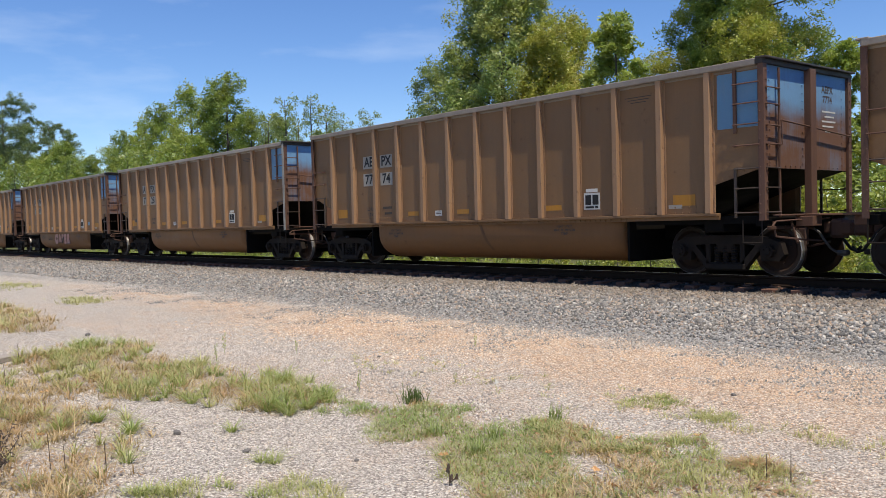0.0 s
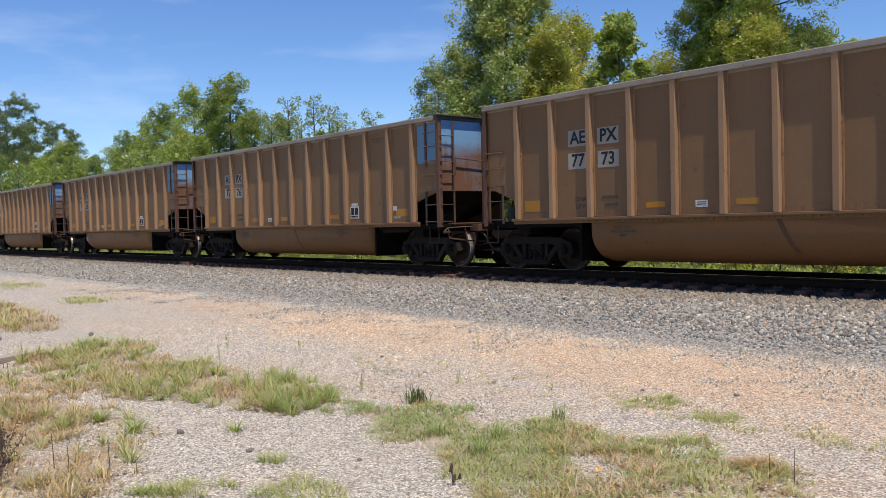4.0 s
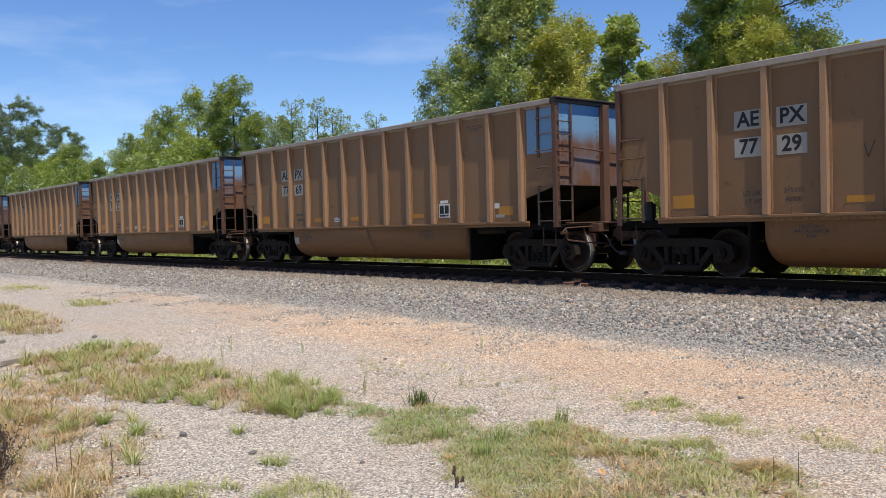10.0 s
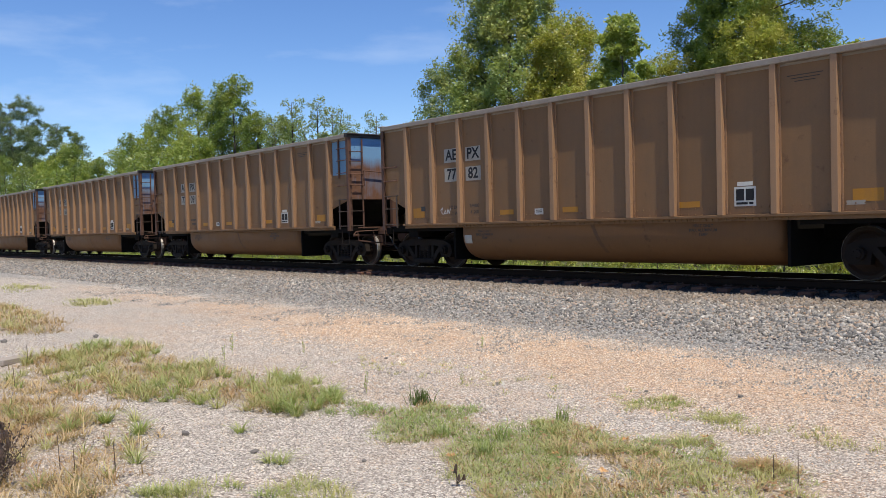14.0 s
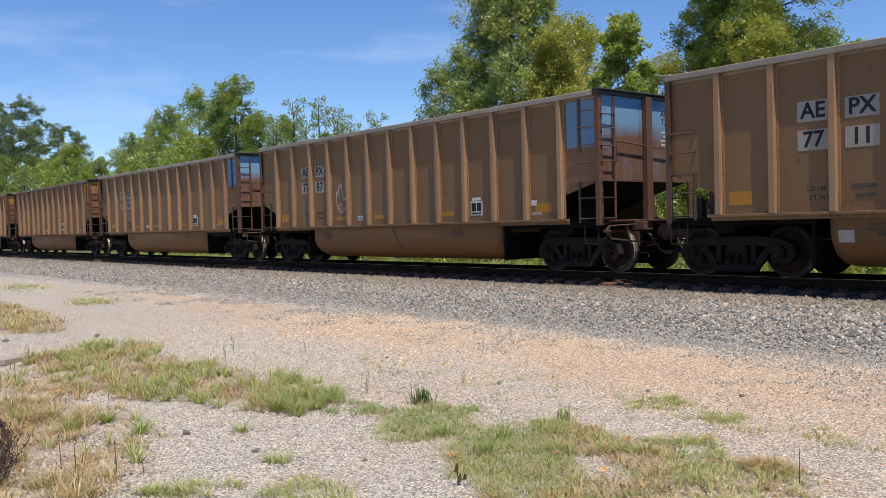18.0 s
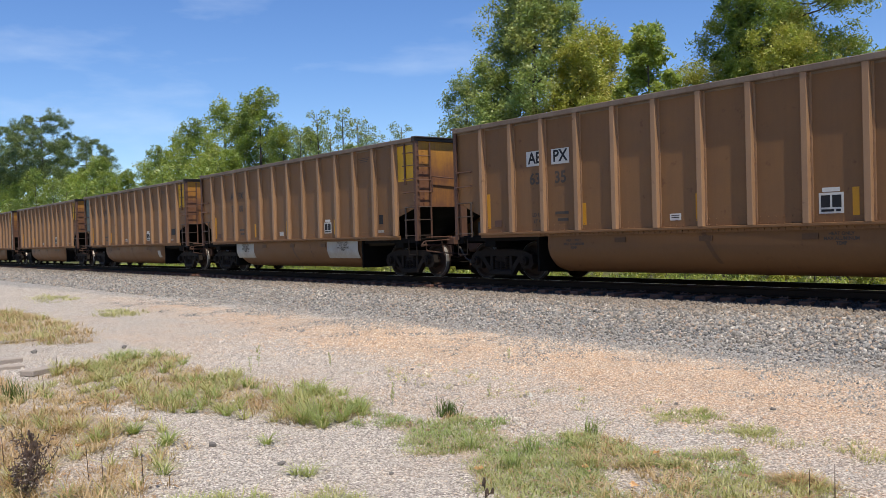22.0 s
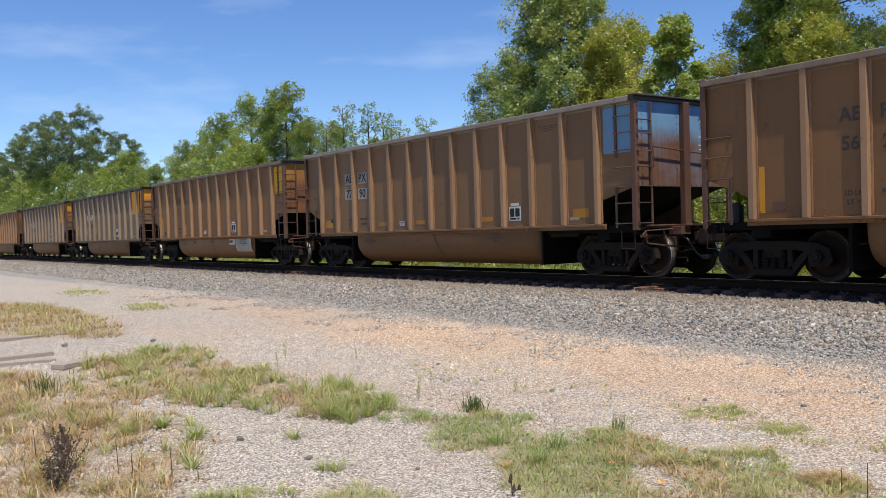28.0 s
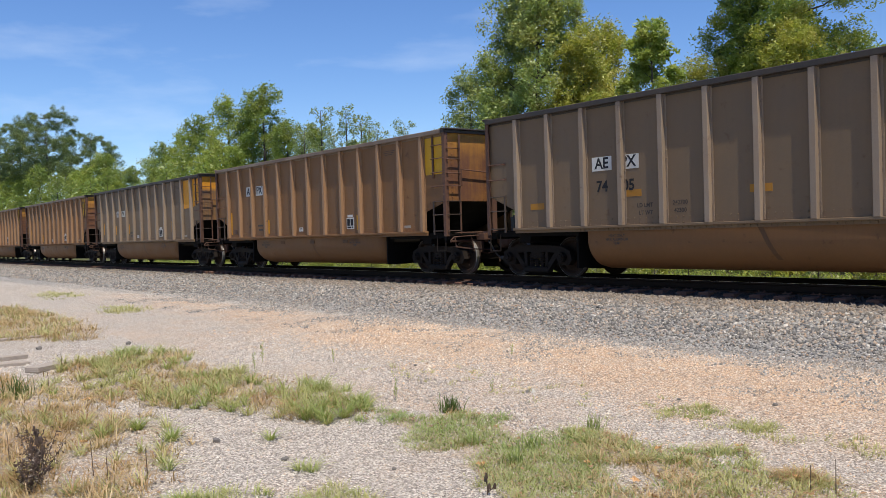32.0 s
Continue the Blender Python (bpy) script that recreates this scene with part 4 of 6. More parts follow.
    # a dead bushy weed, dark brown, with many seed heads
    for at, h, stems in (((-6.12, 1.24), 0.28, 13), ((-6.5, 1.38), 0.36, 9)):
        s = Shape()
        for i in range(stems):
            w, r = 0.7 * i + rng.uniform(0, 0.5), rng.uniform(0.02, 0.19)
            top = Vector((r * math.cos(w), r * math.sin(w), h * rng.uniform(0.6, 1.0)))
            foot = Vector((0.15 * r * math.cos(w), 0.15 * r * math.sin(w), 0))
            s.rod(foot, top, 0.0035, 5, 0.002)
            for j in range(24):
                p = foot.lerp(top, rng.uniform(0.35, 1.0)) + Vector(rng.normal(0, 0.017, 3))
                e = Vector(rng.normal(0, 1, 3)).normalized() * rng.uniform(0.006, 0.016)
                s.rod(p - e, p + e, 0.0055, 4, 0.002)
        ob = new("dead_weed", s.mesh("dead_weed", M_DEAD))
        ob.matrix_basis = pose(at[0], at[1], float(ground_height(*at)) - 0.005)
        tagged(ob, "dark brown dead weed with clustered seed heads", "plant", "dead stalks")
    # fallen leaves
    for i, (at, s) in enumerate((((-9.11, 2.43), 0.115), ((-4.55, 3.75), 0.05), ((-4.02, 4.95), 0.05), ((-6.96, 3.98), 0.05), ((-3.6, 4.2), 0.06), ((-3.3, 4.0), 0.06), ((-8.3, 3.4), 0.05), ((-3.66, 5.4), 0.06), ((-4.08, 4.28), 0.05), ((-2.96, 4.95), 0.07), ((-7.3, 1.9), 0.05))):
        k = 12
        s *= 0.8 if s < 0.1 else 1.1
        rim = [(s * (0.95, 0.5)[j % 2] * rng.uniform(0.75, 1.15) * math.cos(6.283 * j / k), 0.7 * s * (0.95, 0.5)[j % 2] * rng.uniform(0.75, 1.15) * math.sin(6.283 * j / k), 0.02 * rng.random() + (0.0, 0.012)[j % 2]) for j in range(k)]
        sh = Shape().add([(0, 0, 0.006)] + rim, [(0, 1 + j, 1 + (j + 1) % k) for j in range(k)])
        ob = new("fallen_leaf", sh.mesh("fallen_leaf", M_DRYLEAF))
        ob.matrix_basis = pose(at[0], at[1], float(ground_height(*at)) + (0.025 if s > 0.1 else 0.012), 6, -8, 40 * i)
        tagged(ob, "curled dry orange-brown fallen leaf", "leaf", "fallen leaves")
    # crumpled litter and old boards
    sh = Shape()
    for i in range(7):
        w = i * 0.9
        sh.add([(0.03 * math.cos(w), 0.03 * math.sin(w), 0.0), (0.06 * math.cos(w + 0.5), 0.05 * math.sin(w + 0.5), 0.02), (0.02 * math.cos(w + 1.3), 0.03 * math.sin(w + 1.3), 0.045)], [(0, 1, 2)])
    ob = new("litter", sh.mesh("litter", M_PLATE_WHITE))
    ob.matrix_basis = pose(-6.25, 5.80, float(ground_height(-6.25, 5.8)) + 0.002)
    tagged(ob, "crumpled scrap of whitish litter on gravel", "litter")
    for at, l, turn in (((-16.1, 2.55), 2.2, 104), ((-13.25, 1.95), 1.7, 108), ((-12.75, 1.85), 1.6, 92), ((-12.05, 2.75), 0.7, 130)):
        ob = new("board", Shape().box(-l / 2, l / 2, -0.10, 0.10, 0, 0.075, 0.01).mesh("board", M_PLANK))
        ob.matrix_basis = pose(at[0], at[1], float(ground_height(*at)) - 0.01, 0, 1.5, turn)
        tagged(ob, "bleached weathered board lying on the ground", "board", "old boards")


make_ground()
make_stones()


# ---- track ----
def make_track():
    track = thing("railway_track", "railway track of steel rails on dark wooden ties", "railway track", at=(0, TRACK_Y, RAIL_Z))
    tagged(track, kind="structure")
    x0, x1 = -420.0, 520.0
    outline = [(-0.07, -0.170), (0.07, -0.170), (0.07, -0.158), (0.012, -0.140), (0.010, -0.050), (0.036, -0.036), (0.036, -0.006), (0.028, -0.002), (-0.028, -0.002), (-0.036, -0.006), (-0.036, -0.036), (-0.010, -0.050), (-0.012, -0.140), (-0.07, -0.158)]
    rail = Shape().prism(outline, "x", x0, x1)
    rail.box(x0, x1, -0.027, 0.027, -0.002, 0.0, slot=1)
    me = rail.mesh("rail", M_RAIL, M_RAILTOP)
    for y in (-0.7525, 0.7525):
        part("rail", me, track, (0, y, 0), "brown steel rail with a polished running surface")
    tie = Shape().box(-0.115, 0.115, -1.30, 1.30, -0.36, -0.185, 0.012).mesh("tie", M_TIE)
    plate = Shape().box(-0.09, 0.09, -0.16, 0.16, -0.186, -0.168, 0.004)
    for dx in (-0.06, 0.06):
        for dy in (-0.10, 0.10):
            plate.box(dx - 0.012, dx + 0.012, dy - 0.012, dy + 0.012, -0.170, -0.145)
    plate = plate.mesh("tie_plate", M_RUSTY)
    step = 0.535
    rng = random.Random(4)
    for i in range(240):
        x = -115 + i * step
        t = part("tie", tie, track, (x + rng.uniform(-0.03, 0.03), rng.uniform(-0.05, 0.05), rng.uniform(-0.012, 0.004)), turn=rng.uniform(-1.2, 1.2))
    for i in range(40):
        x = -22 + i * step
        for y in (-0.7525,):
            part("tie_plate", plate, track, (x, y, 0))
    rest = Shape()
    for i in range(380):
        x = -115 - (i + 1) * step if i < 190 else -115 + (240 + i - 190) * step
        rest.box(x - 0.115, x + 0.115, -1.30, 1.30, -0.36, -0.185)
    tagged(part("far_ties", rest.mesh("far_ties", M_TIE), track), kind="stuff")


make_track()


# ---- wagons ----
POSTS = [-6.225 + 1.0375 * i for i in range(13)]
POSTS_BLUE = [-6.18, -5.14, -4.09, -3.06, -2.04, -1.02, 0.0, 1.02, 2.04, 3.06, 4.09, 5.14, 6.18]
WHEEL_R = 0.457


TUB_PROFILE = [(-1.44, 1.10), (-1.44, 0.80), (-1.42, 0.68), (-1.37, 0.56), (-1.29, 0.45), (-1.18, 0.35), (-1.03, 0.27), (-0.85, 0.225), (-0.65, 0.215), (-0.42, 0.215), (-0.42, 1.10)]


def wagon_meshes():
    """The meshes that all wagons share. Origin: the middle of the wagon at rail level; the camera's side is -y."""
    s = {}
    # sheet between two posts, with a row of rivets along its foot
    w = 1.0375
    sh = Shape().box(0.0, w, -0.012, 0.012, 1.12, 3.70)
    sh.box(0.0, w, -0.018, -0.011, 1.12, 1.25)
    for i in range(6):
        sh.rod((0.14 + i * 0.15, -0.012, 1.275), (0.14 + i * 0.15, -0.026, 1.275), 0.013, 5)
        sh.rod((0.14 + i * 0.15, -0.018, 1.165), (0.14 + i * 0.15, -0.032, 1.165), 0.013, 5)
    s["panel"] = sh
    s["panel_plain"] = Shape().box(0.0, w, -0.012, 0.012, 1.12, 3.70)
    # end sheet of the side, its foot cut on a slope
    for key, low in (("end_panel", 1.64), ("end_panel_low", 1.50)):
        sh = Shape().prism([(0.0, low), (1.0, 1.91), (1.0, 3.70), (0.0, 3.70)], "y", -0.012, 0.012)
        for i in range(7):
            x = 0.06 + i * 0.14
            z = low + (1.91 - low) * x + 0.05
            sh.rod((x, -0.012, z), (x, -0.026, z), 0.013, 5)
            sh.rod((x, 0.012, z), (x, 0.026, z), 0.013, 5)
        s[key] = sh
    # channel post with a riveted flange on either foot
    sh = Shape().box(-0.058, 0.058, -SIDE, -SHEET, 1.14, 3.65, 0.008)
    sh.box(-0.098, 0.098, -SHEET - 0.022, -SHEET - 0.008, 1.16, 3.64)
    for i in range(15):
        z = 1.25 + 0.165 * i if i > 3 else 1.22 + 0.07 * i
        sh.rod((0.079, -SHEET - 0.02, z), (0.079, -SHEET - 0.033, z), 0.012, 5)
        sh.rod((-0.079, -SHEET - 0.02, z), (-0.079, -SHEET - 0.038, z), 0.015, 4)
    s["post"] = sh
    s["post_plain"] = Shape().box(-0.058, 0.058, -SIDE, -SHEET, 1.14, 3.65).box(-0.098, 0.098, -SHEET - 0.022, -SHEET - 0.008, 1.16, 3.64)
    # top chord, a wide closed section with a turned edge
    sh = Shape().box(-HALF + 0.01, HALF - 0.13, -SIDE - 0.012, -SHEET + 0.03, 3.645, 3.757, 0.012)
    sh.box(-HALF, HALF, -SHEET - 0.02, -SHEET + 0.02, 3.60, 3.65)
    s["top_chord"] = sh
    s["end_chord"] = Shape().box(-0.055, 0.08, -SIDE - 0.005, SIDE + 0.005, 3.66, 3.745, 0.01).box(-0.055, 0.15, -SIDE - 0.015, SIDE + 0.015, 3.743, 3.778, 0.008)
    # lip along the foot of the side, rivet heads under it
    sh = Shape().box(-6.36, 6.36, -SIDE + 0.005, -SHEET + 0.02, 1.095, 1.145, 0.006)
    sh.box(-6.36, 6.36, -SHEET - 0.03, -SHEET + 0.01, 1.03, 1.10)
    for i in range(66):
        x = -4.3 + i * 8.6 / 65
        sh.rod((x, -SHEET - 0.03, 1.062), (x, -SHEET - 0.052, 1.062), 0.02, 5)
    s["side_sill"] = sh
    # end sheet with seams, rivets
    sh = Shape().box(-0.012, 0.012, -SHEET, SHEET, 1.90, 3.70)
    for y in (-0.18, 0.18, -1.30, 1.30):
        for i in range(12):
            sh.rod((0.012, y, 2.0 + 0.14 * i), (0.028, y, 2.0 + 0.14 * i), 0.013, 5)
    for i in range(16):
        y = -1.3 + i * 2.6 / 15
        sh.rod((0.012, y, 1.94), (0.028, y, 1.94), 0.013, 5)
    s["end_sheet"] = sh
    s["slope_sheet"] = Shape().prism([(0.0, 1.91), (-0.95, 1.64), (-2.85, 1.03), (-2.87, 1.06), (-0.96, 1.68), (0.0, 1.95)], "y", -SHEET + 0.01, SHEET - 0.01)
    s["end_post"] = Shape().box(-0.02, 0.12, -0.10, 0.10, 1.0, 3.69, 0.01)
    sh = Shape().box(-0.02, 0.045, -SIDE + 0.02, -SHEET + 0.02, 1.0, 3.66, 0.006)
    sh.box(-0.065, 0.045, -SIDE + 0.018, -SIDE + 0.034, 1.0, 3.66)
    for i in range(16):
        sh.rod((-0.038, -SIDE + 0.02, 1.12 + 0.158 * i), (-0.038, -SIDE + 0.002, 1.12 + 0.158 * i), 0.015, 5)
        sh.rod((0.045, -SIDE + 0.10, 1.18 + 0.158 * i), (0.062, -SIDE + 0.10, 1.18 + 0.158 * i), 0.015, 5)
    s["corner_post"] = sh
    # tubs: hung between the bogies on either side of the centre sill
    prof = TUB_PROFILE
    k = len(prof)
    first, last, bend = -4.32, 4.14, 0.30
    stations = [(first + bend * (1 - math.cos(a)), bend * (1 - math.sin(a))) for a in (0, 0.35, 0.7, 1.05, 1.571)]
    stations += [(last - bend * (1 - math.cos(a)), bend * (1 - math.sin(a))) for a in (1.571, 1.05, 0.7, 0.35, 0)]
    pts = [(x, -0.85 + (y + 0.85) * (1 - d / 0.59) if y < -0.85 else y, 1.10 - (1.10 - z) * (1 - 0.8 * d / 0.885)) for x, d in stations for y, z in prof]
    faces = [(i * k + a, i * k + (a + 1) % k, (i + 1) * k + (a + 1) % k, (i + 1) * k + a) for i in range(len(stations) - 1) for a in range(k - 1)]
    faces += [tuple(range(k)), tuple(range((len(stations) - 1) * k, len(stations) * k))[::-1]]
    s["tub"] = Shape().add(pts, faces)
    # slanted dark stain down the tub's side, not a fitting
    m = 5
    s["tub_strap"] = Shape().add([(x + 0.5 * (0.95 - z), y - 0.005, z - (0.006 if z < 0.6 else 0)) for x in (-0.05, 0.05) for y, z in prof[:m]], [(a, a + 1, m + a + 1, m + a) for a in range(m - 1)])
    # underframe
    sh = Shape().box(-7.55, 7.55, -0.24, 0.24, 0.66, 1.08, 0.01)
    for x in (-6.17, 6.17):
        sh.box(x - 0.20, x + 0.20, -1.40, 1.40, 0.80, 1.06, 0.02)
    for x in (-7.15, 7.15):
        sh.box(x - 0.09, x + 0.09, -1.50, 1.50, 0.90, 1.06, 0.01)
    s["underframe"] = sh
    s["stringer"] = Shape().box(-1.35, 1.35, -0.05, 0.05, 0.95, 1.09)
    # black sheet added across a tub's end to stand for the shade there
    s["bulkhead"] = Shape().box(-0.03, 0.03, -1.38, 1.38, 0.24, 1.10)
    s["end_platform"] = Shape().box(-0.02, 0.40, -0.50, 1.35, 1.06, 1.10, 0.008).box(-0.02, 0.12, -1.30, -0.50, 1.07, 1.10, 0.006).box(0.02, 0.34, -0.62, -0.30, 0.88, 1.06, 0.01).box(0.02, 0.36, 0.5, 1.05, 0.90, 1.06, 0.01)
    # coupler with knuckle, hose, uncoupling lever
    sh = Shape().box(0.0, 0.55, -0.10, 0.10, 0.74, 0.95, 0.03)
    sh.box(0.42, 0.68, -0.21, 0.09, 0.66, 1.00, 0.05)
    sh.box(0.48, 0.80, 0.03, 0.19, 0.70, 0.97, 0.05)
    sh.box(0.55, 0.84, -0.21, -0.09, 0.70, 0.97, 0.05)
    s["coupler"] = sh
    s["brake_pipe"] = Shape().pipe([(0.05, -1.30, 0.98), (0.10, -1.30, 0.72), (0.45, -1.05, 0.66), (0.45, -0.40, 0.62)], 0.018, 5)
    s["brake_rod"] = Shape().pipe([(0.10, -0.80, 1.0), (0.22, -0.80, 0.60), (0.22, -0.35, 0.52), (0.55, -0.30, 0.60)], 0.022, 5)
    s["end_sill_bar"] = Shape().box(0.02, 0.10, -1.45, -0.30, 0.84, 0.90, 0.01).box(0.05, 0.28, -0.62, -0.50, 0.55, 0.86, 0.02)
    s["brake_hose"] = Shape().pipe([(0.15, 0.28, 0.86), (0.28, 0.32, 0.80), (0.42, 0.34, 0.62), (0.56, 0.30, 0.46), (0.70, 0.22, 0.42), (0.82, 0.14, 0.50)], 0.028, 6)
    sh = Shape().pipe([(0.06, -0.42, 0.90), (0.18, -0.42, 0.86), (0.28, -0.40, 0.84)], 0.030, 7)
    sh.rod((0.15, -0.47, 0.87), (0.15, -0.36, 0.87), 0.045, 8).pipe([(0.15, -0.47, 0.89), (0.15, -0.56, 0.93)], 0.012, 5)
    s["angle_cock"] = sh
    sh = Shape().pipe([(0.28, -0.40, 0.84), (0.38, -0.39, 0.76), (0.46, -0.37, 0.62), (0.55, -0.33, 0.48), (0.66, -0.28, 0.40)], 0.023, 7)
    sh.rod((0.64, -0.29, 0.41), (0.78, -0.24, 0.40), 0.048, 8).box(0.70, 0.82, -0.30, -0.18, 0.36, 0.46, 0.02)
    s["air_hose"] = sh
    s["uncoupling_lever"] = Shape().pipe([(0.12, -1.50, 0.90), (0.14, -1.42, 0.98), (0.16, -0.70, 1.0), (0.22, -0.25, 0.98), (0.40, -0.05, 1.02)], 0.016, 6)
    # ladders and grab irons
    s["side_ladder"] = Shape().box(-0.032, 0.032, -SHEET - 0.05, -SHEET - 0.012, 2.52, 3.62, 0.004)
    s["lower_stile"] = Shape().box(-0.025, 0.025, -SIDE + 0.06, -SIDE + 0.09, 1.05, 1.92, 0.004)
    sh = Shape().pipe([(0.0, 0.03, 0.0), (0.0, -0.055, 0.0), (0.50, -0.055, 0.0), (0.50, 0.03, 0.0)], 0.013, 6)
    sh.box(-0.03, 0.03, 0.012, 0.03, -0.02, 0.03).box(0.47, 0.53, 0.012, 0.03, -0.02, 0.03)
    s["rung"] = sh
    sh = Shape().pipe([(-0.02, 0.0, 0.0), (0.065, 0.0, 0.0), (0.065, 0.42, 0.0), (-0.02, 0.42, 0.0)], 0.013, 6)
    s["end_rung"] = sh
    s["end_ladder"] = Shape().box(0.03, 0.06, -0.022, 0.022, 1.05, 3.62, 0.004)
    s["end_handrail"] = Shape().pipe([(0.03, -1.08, 2.72), (0.10, -1.06, 2.72), (0.10, 0.15, 2.64), (0.10, 0.30, 2.63), (0.10, 1.45, 2.55), (0.02, 1.52, 2.55)], 0.016, 6).pipe([(0.10, -1.07, 2.72), (0.10, -1.05, 2.30), (0.02, -1.05, 2.30)], 0.013, 6)
    sh = Shape().pipe([(0.0, -SIDE + 0.05, 1.02), (0.0, -SIDE + 0.04, 0.62), (0.36, -SIDE + 0.04, 0.62), (0.36, -SIDE + 0.05, 1.02)], 0.014, 6)
    s["step"] = sh
    sh = Shape()
    for x, r, h in ((0.0, 0.13, 0.34), (0.36, 0.10, 0.26), (0.62, 0.08, 0.20)):
        sh.rod((x, 0, 1.09), (x, 0, 1.09 + h), r, 10)
        sh.rod((x, 0, 1.09 + h), (x, 0, 1.13 + h), r * 0.6, 10)
    s["brake_valve"] = sh
    # bogie
    s["bogie"] = Shape().box(-0.20, 0.20, -1.06, 1.06, 0.42, 0.70, 0.03).rod((0, 0, 0.68), (0, 0, 0.80), 0.22, 12)
    sh = Shape()
    y0, y1 = -0.075, 0.075
    sh.prism([(-1.10, 0.60), (-1.16, 0.40), (-1.06, 0.28), (-0.72, 0.28), (-0.70, 0.46), (-0.62, 0.56), (-0.40, 0.58), (0.40, 0.58), (0.62, 0.56), (0.70, 0.46), (0.72, 0.28), (1.06, 0.28), (1.16, 0.40), (1.10, 0.60), (0.86, 0.70), (0.40, 0.74), (-0.40, 0.74), (-0.86, 0.70)], "y", y0, y1)
    sh.beam((-0.66, 0.52), (-0.34, 0.16), 0.12, y0, y1)
    sh.beam((0.66, 0.52), (0.34, 0.16), 0.12, y0, y1)
    sh.box(-0.42, 0.42, y0 - 0.02, y1 + 0.02, 0.10, 0.24, 0.03)
    sh.box(-0.40, -0.30, y0, y1, 0.20, 0.60, 0.01).box(0.30, 0.40, y0, y1, 0.20, 0.60, 0.01)
    for x in (-0.889, 0.889):
        sh.rod((x, y0 - 0.10, 0.457), (x, y1, 0.457), 0.115, 12)
        sh.rod((x, y0 - 0.13, 0.457), (x, y0 - 0.10, 0.457), 0.075, 8)
        for i in range(3):
            w = 2.1 * i + 0.5
            sh.rod((x + 0.06 * math.cos(w), y0 - 0.12, 0.457 + 0.06 * math.sin(w)), (x + 0.06 * math.cos(w), y0 - 0.15, 0.457 + 0.06 * math.sin(w)), 0.016, 6)
    s["side_frame"] = sh
    sides, rings = 8, 13
    pts = [(r * math.cos(2 * math.pi * a / sides), r * math.sin(2 * math.pi * a / sides), 0.235 + 0.026 * i) for i in range(rings) for r in ((0.074, 0.050)[i % 2],) for a in range(sides)]
    faces = [(i * sides + a, i * sides + (a + 1) % sides, (i + 1) * sides + (a + 1) % sides, (i + 1) * sides + a) for i in range(rings - 1) for a in range(sides)]
    s["spring"] = Shape().add(pts, faces + [tuple(range(sides))[::-1], tuple(range((rings - 1) * sides, rings * sides))])
    sh = Shape().beam((-0.62, 0.30), (-0.40, 0.34), 0.10, -0.6, 0.6).beam((0.62, 0.30), (0.40, 0.34), 0.10, -0.6, 0.6)
    sh.rod((-0.5, 0, 0.32), (0.5, 0, 0.32), 0.03, 6)
    s["brake_beam"] = sh
    # wheelset, turning about its own axle
    sh = Shape().rod((0, -1.05, 0), (0, 1.05, 0), 0.075, 12)
    for side in (-1, 1):
        ring = [(0.08, 0.80), (0.15, 0.82), (0.16, 0.76), (0.33, 0.735), (0.375, 0.79), (0.445, 0.79), (0.457, 0.775)]
        inner = [(0.462, 0.70), (0.487, 0.675), (0.478, 0.66), (0.38, 0.655), (0.36, 0.70), (0.16, 0.68), (0.08, 0.66)]
        prof2 = ring + inner
        sh.lathe([(r, side * y) for r, y in (prof2 if side > 0 else prof2[::-1])], sides=18)
        sh.lathe([(r, side * y) for r, y in ([(0.4575, 0.776), (0.4635, 0.702), (0.458, 0.702), (0.452, 0.776)] if side > 0 else [(0.452, 0.776), (0.458, 0.702), (0.4635, 0.702), (0.4575, 0.776)])], sides=18, slot=1)
        sh.lathe([(r, side * y) for r, y in ([(0.383, 0.7925), (0.44, 0.7925), (0.44, 0.789), (0.383, 0.789)] if side > 0 else [(0.383, 0.789), (0.44, 0.789), (0.44, 0.7925), (0.383, 0.7925)])], sides=18, slot=2)
        sh.lathe([(r, side * y) for r, y in ([(0.443, 0.7935), (0.4575, 0.7785), (0.4545, 0.7765), (0.440, 0.7905)][::side])], sides=18, slot=1)
        for i in range(4):
            a = i * math.pi / 2 + 0.4
            sh.rod((0.235 * math.cos(a), side * 0.735, 0.235 * math.sin(a)), (0.235 * math.cos(a), side * 0.775, 0.235 * math.sin(a)), 0.022, 6)
    s["wheelset"] = sh
    return s


SHAPES = wagon_meshes()
MESHES = {}


def shared(key, *mats):
    at = (key,) + tuple(m.name for m in mats)
    if at not in MESHES:
        MESHES[at] = SHAPES[key].mesh(key, *mats, smooth=key == "tub")
    return MESHES[at]


def plate(w, h, mat, depth=0.004):
    """A thin painted patch or sign, facing -y, its middle at the origin."""
    key = ("plate", round(w, 3), round(h, 3), mat.name)
    if key not in MESHES:
        MESHES[key] = Shape().box(-w / 2, w / 2, -depth, 0.0, -h / 2, h / 2).mesh("plate", mat)
    return MESHES[key]


def tub_patch(w, z0, z1, mat):
    """A thin patch that follows the tub's side between two heights; its middle at x 0."""
    key = ("tub_patch", w, z0, z1, mat.name)
    if key not in MESHES:
        heights = [p[1] for p in TUB_PROFILE[:8]][::-1]
        depths = [p[0] for p in TUB_PROFILE[:8]][::-1]
        zs = [z0 + (z1 - z0) * i / 6 for i in range(7)]
        pts = [(x, float(np.interp(z, heights, depths)) - 0.006 - (0.004 if z < 0.8 else 0), z) for x in (-w / 2, w / 2) for z in zs]
        MESHES[key] = Shape().add(pts, [(i, 7 + i, 8 + i, 1 + i) for i in range(6)]).mesh("tub_patch", mat)
    return MESHES[key]


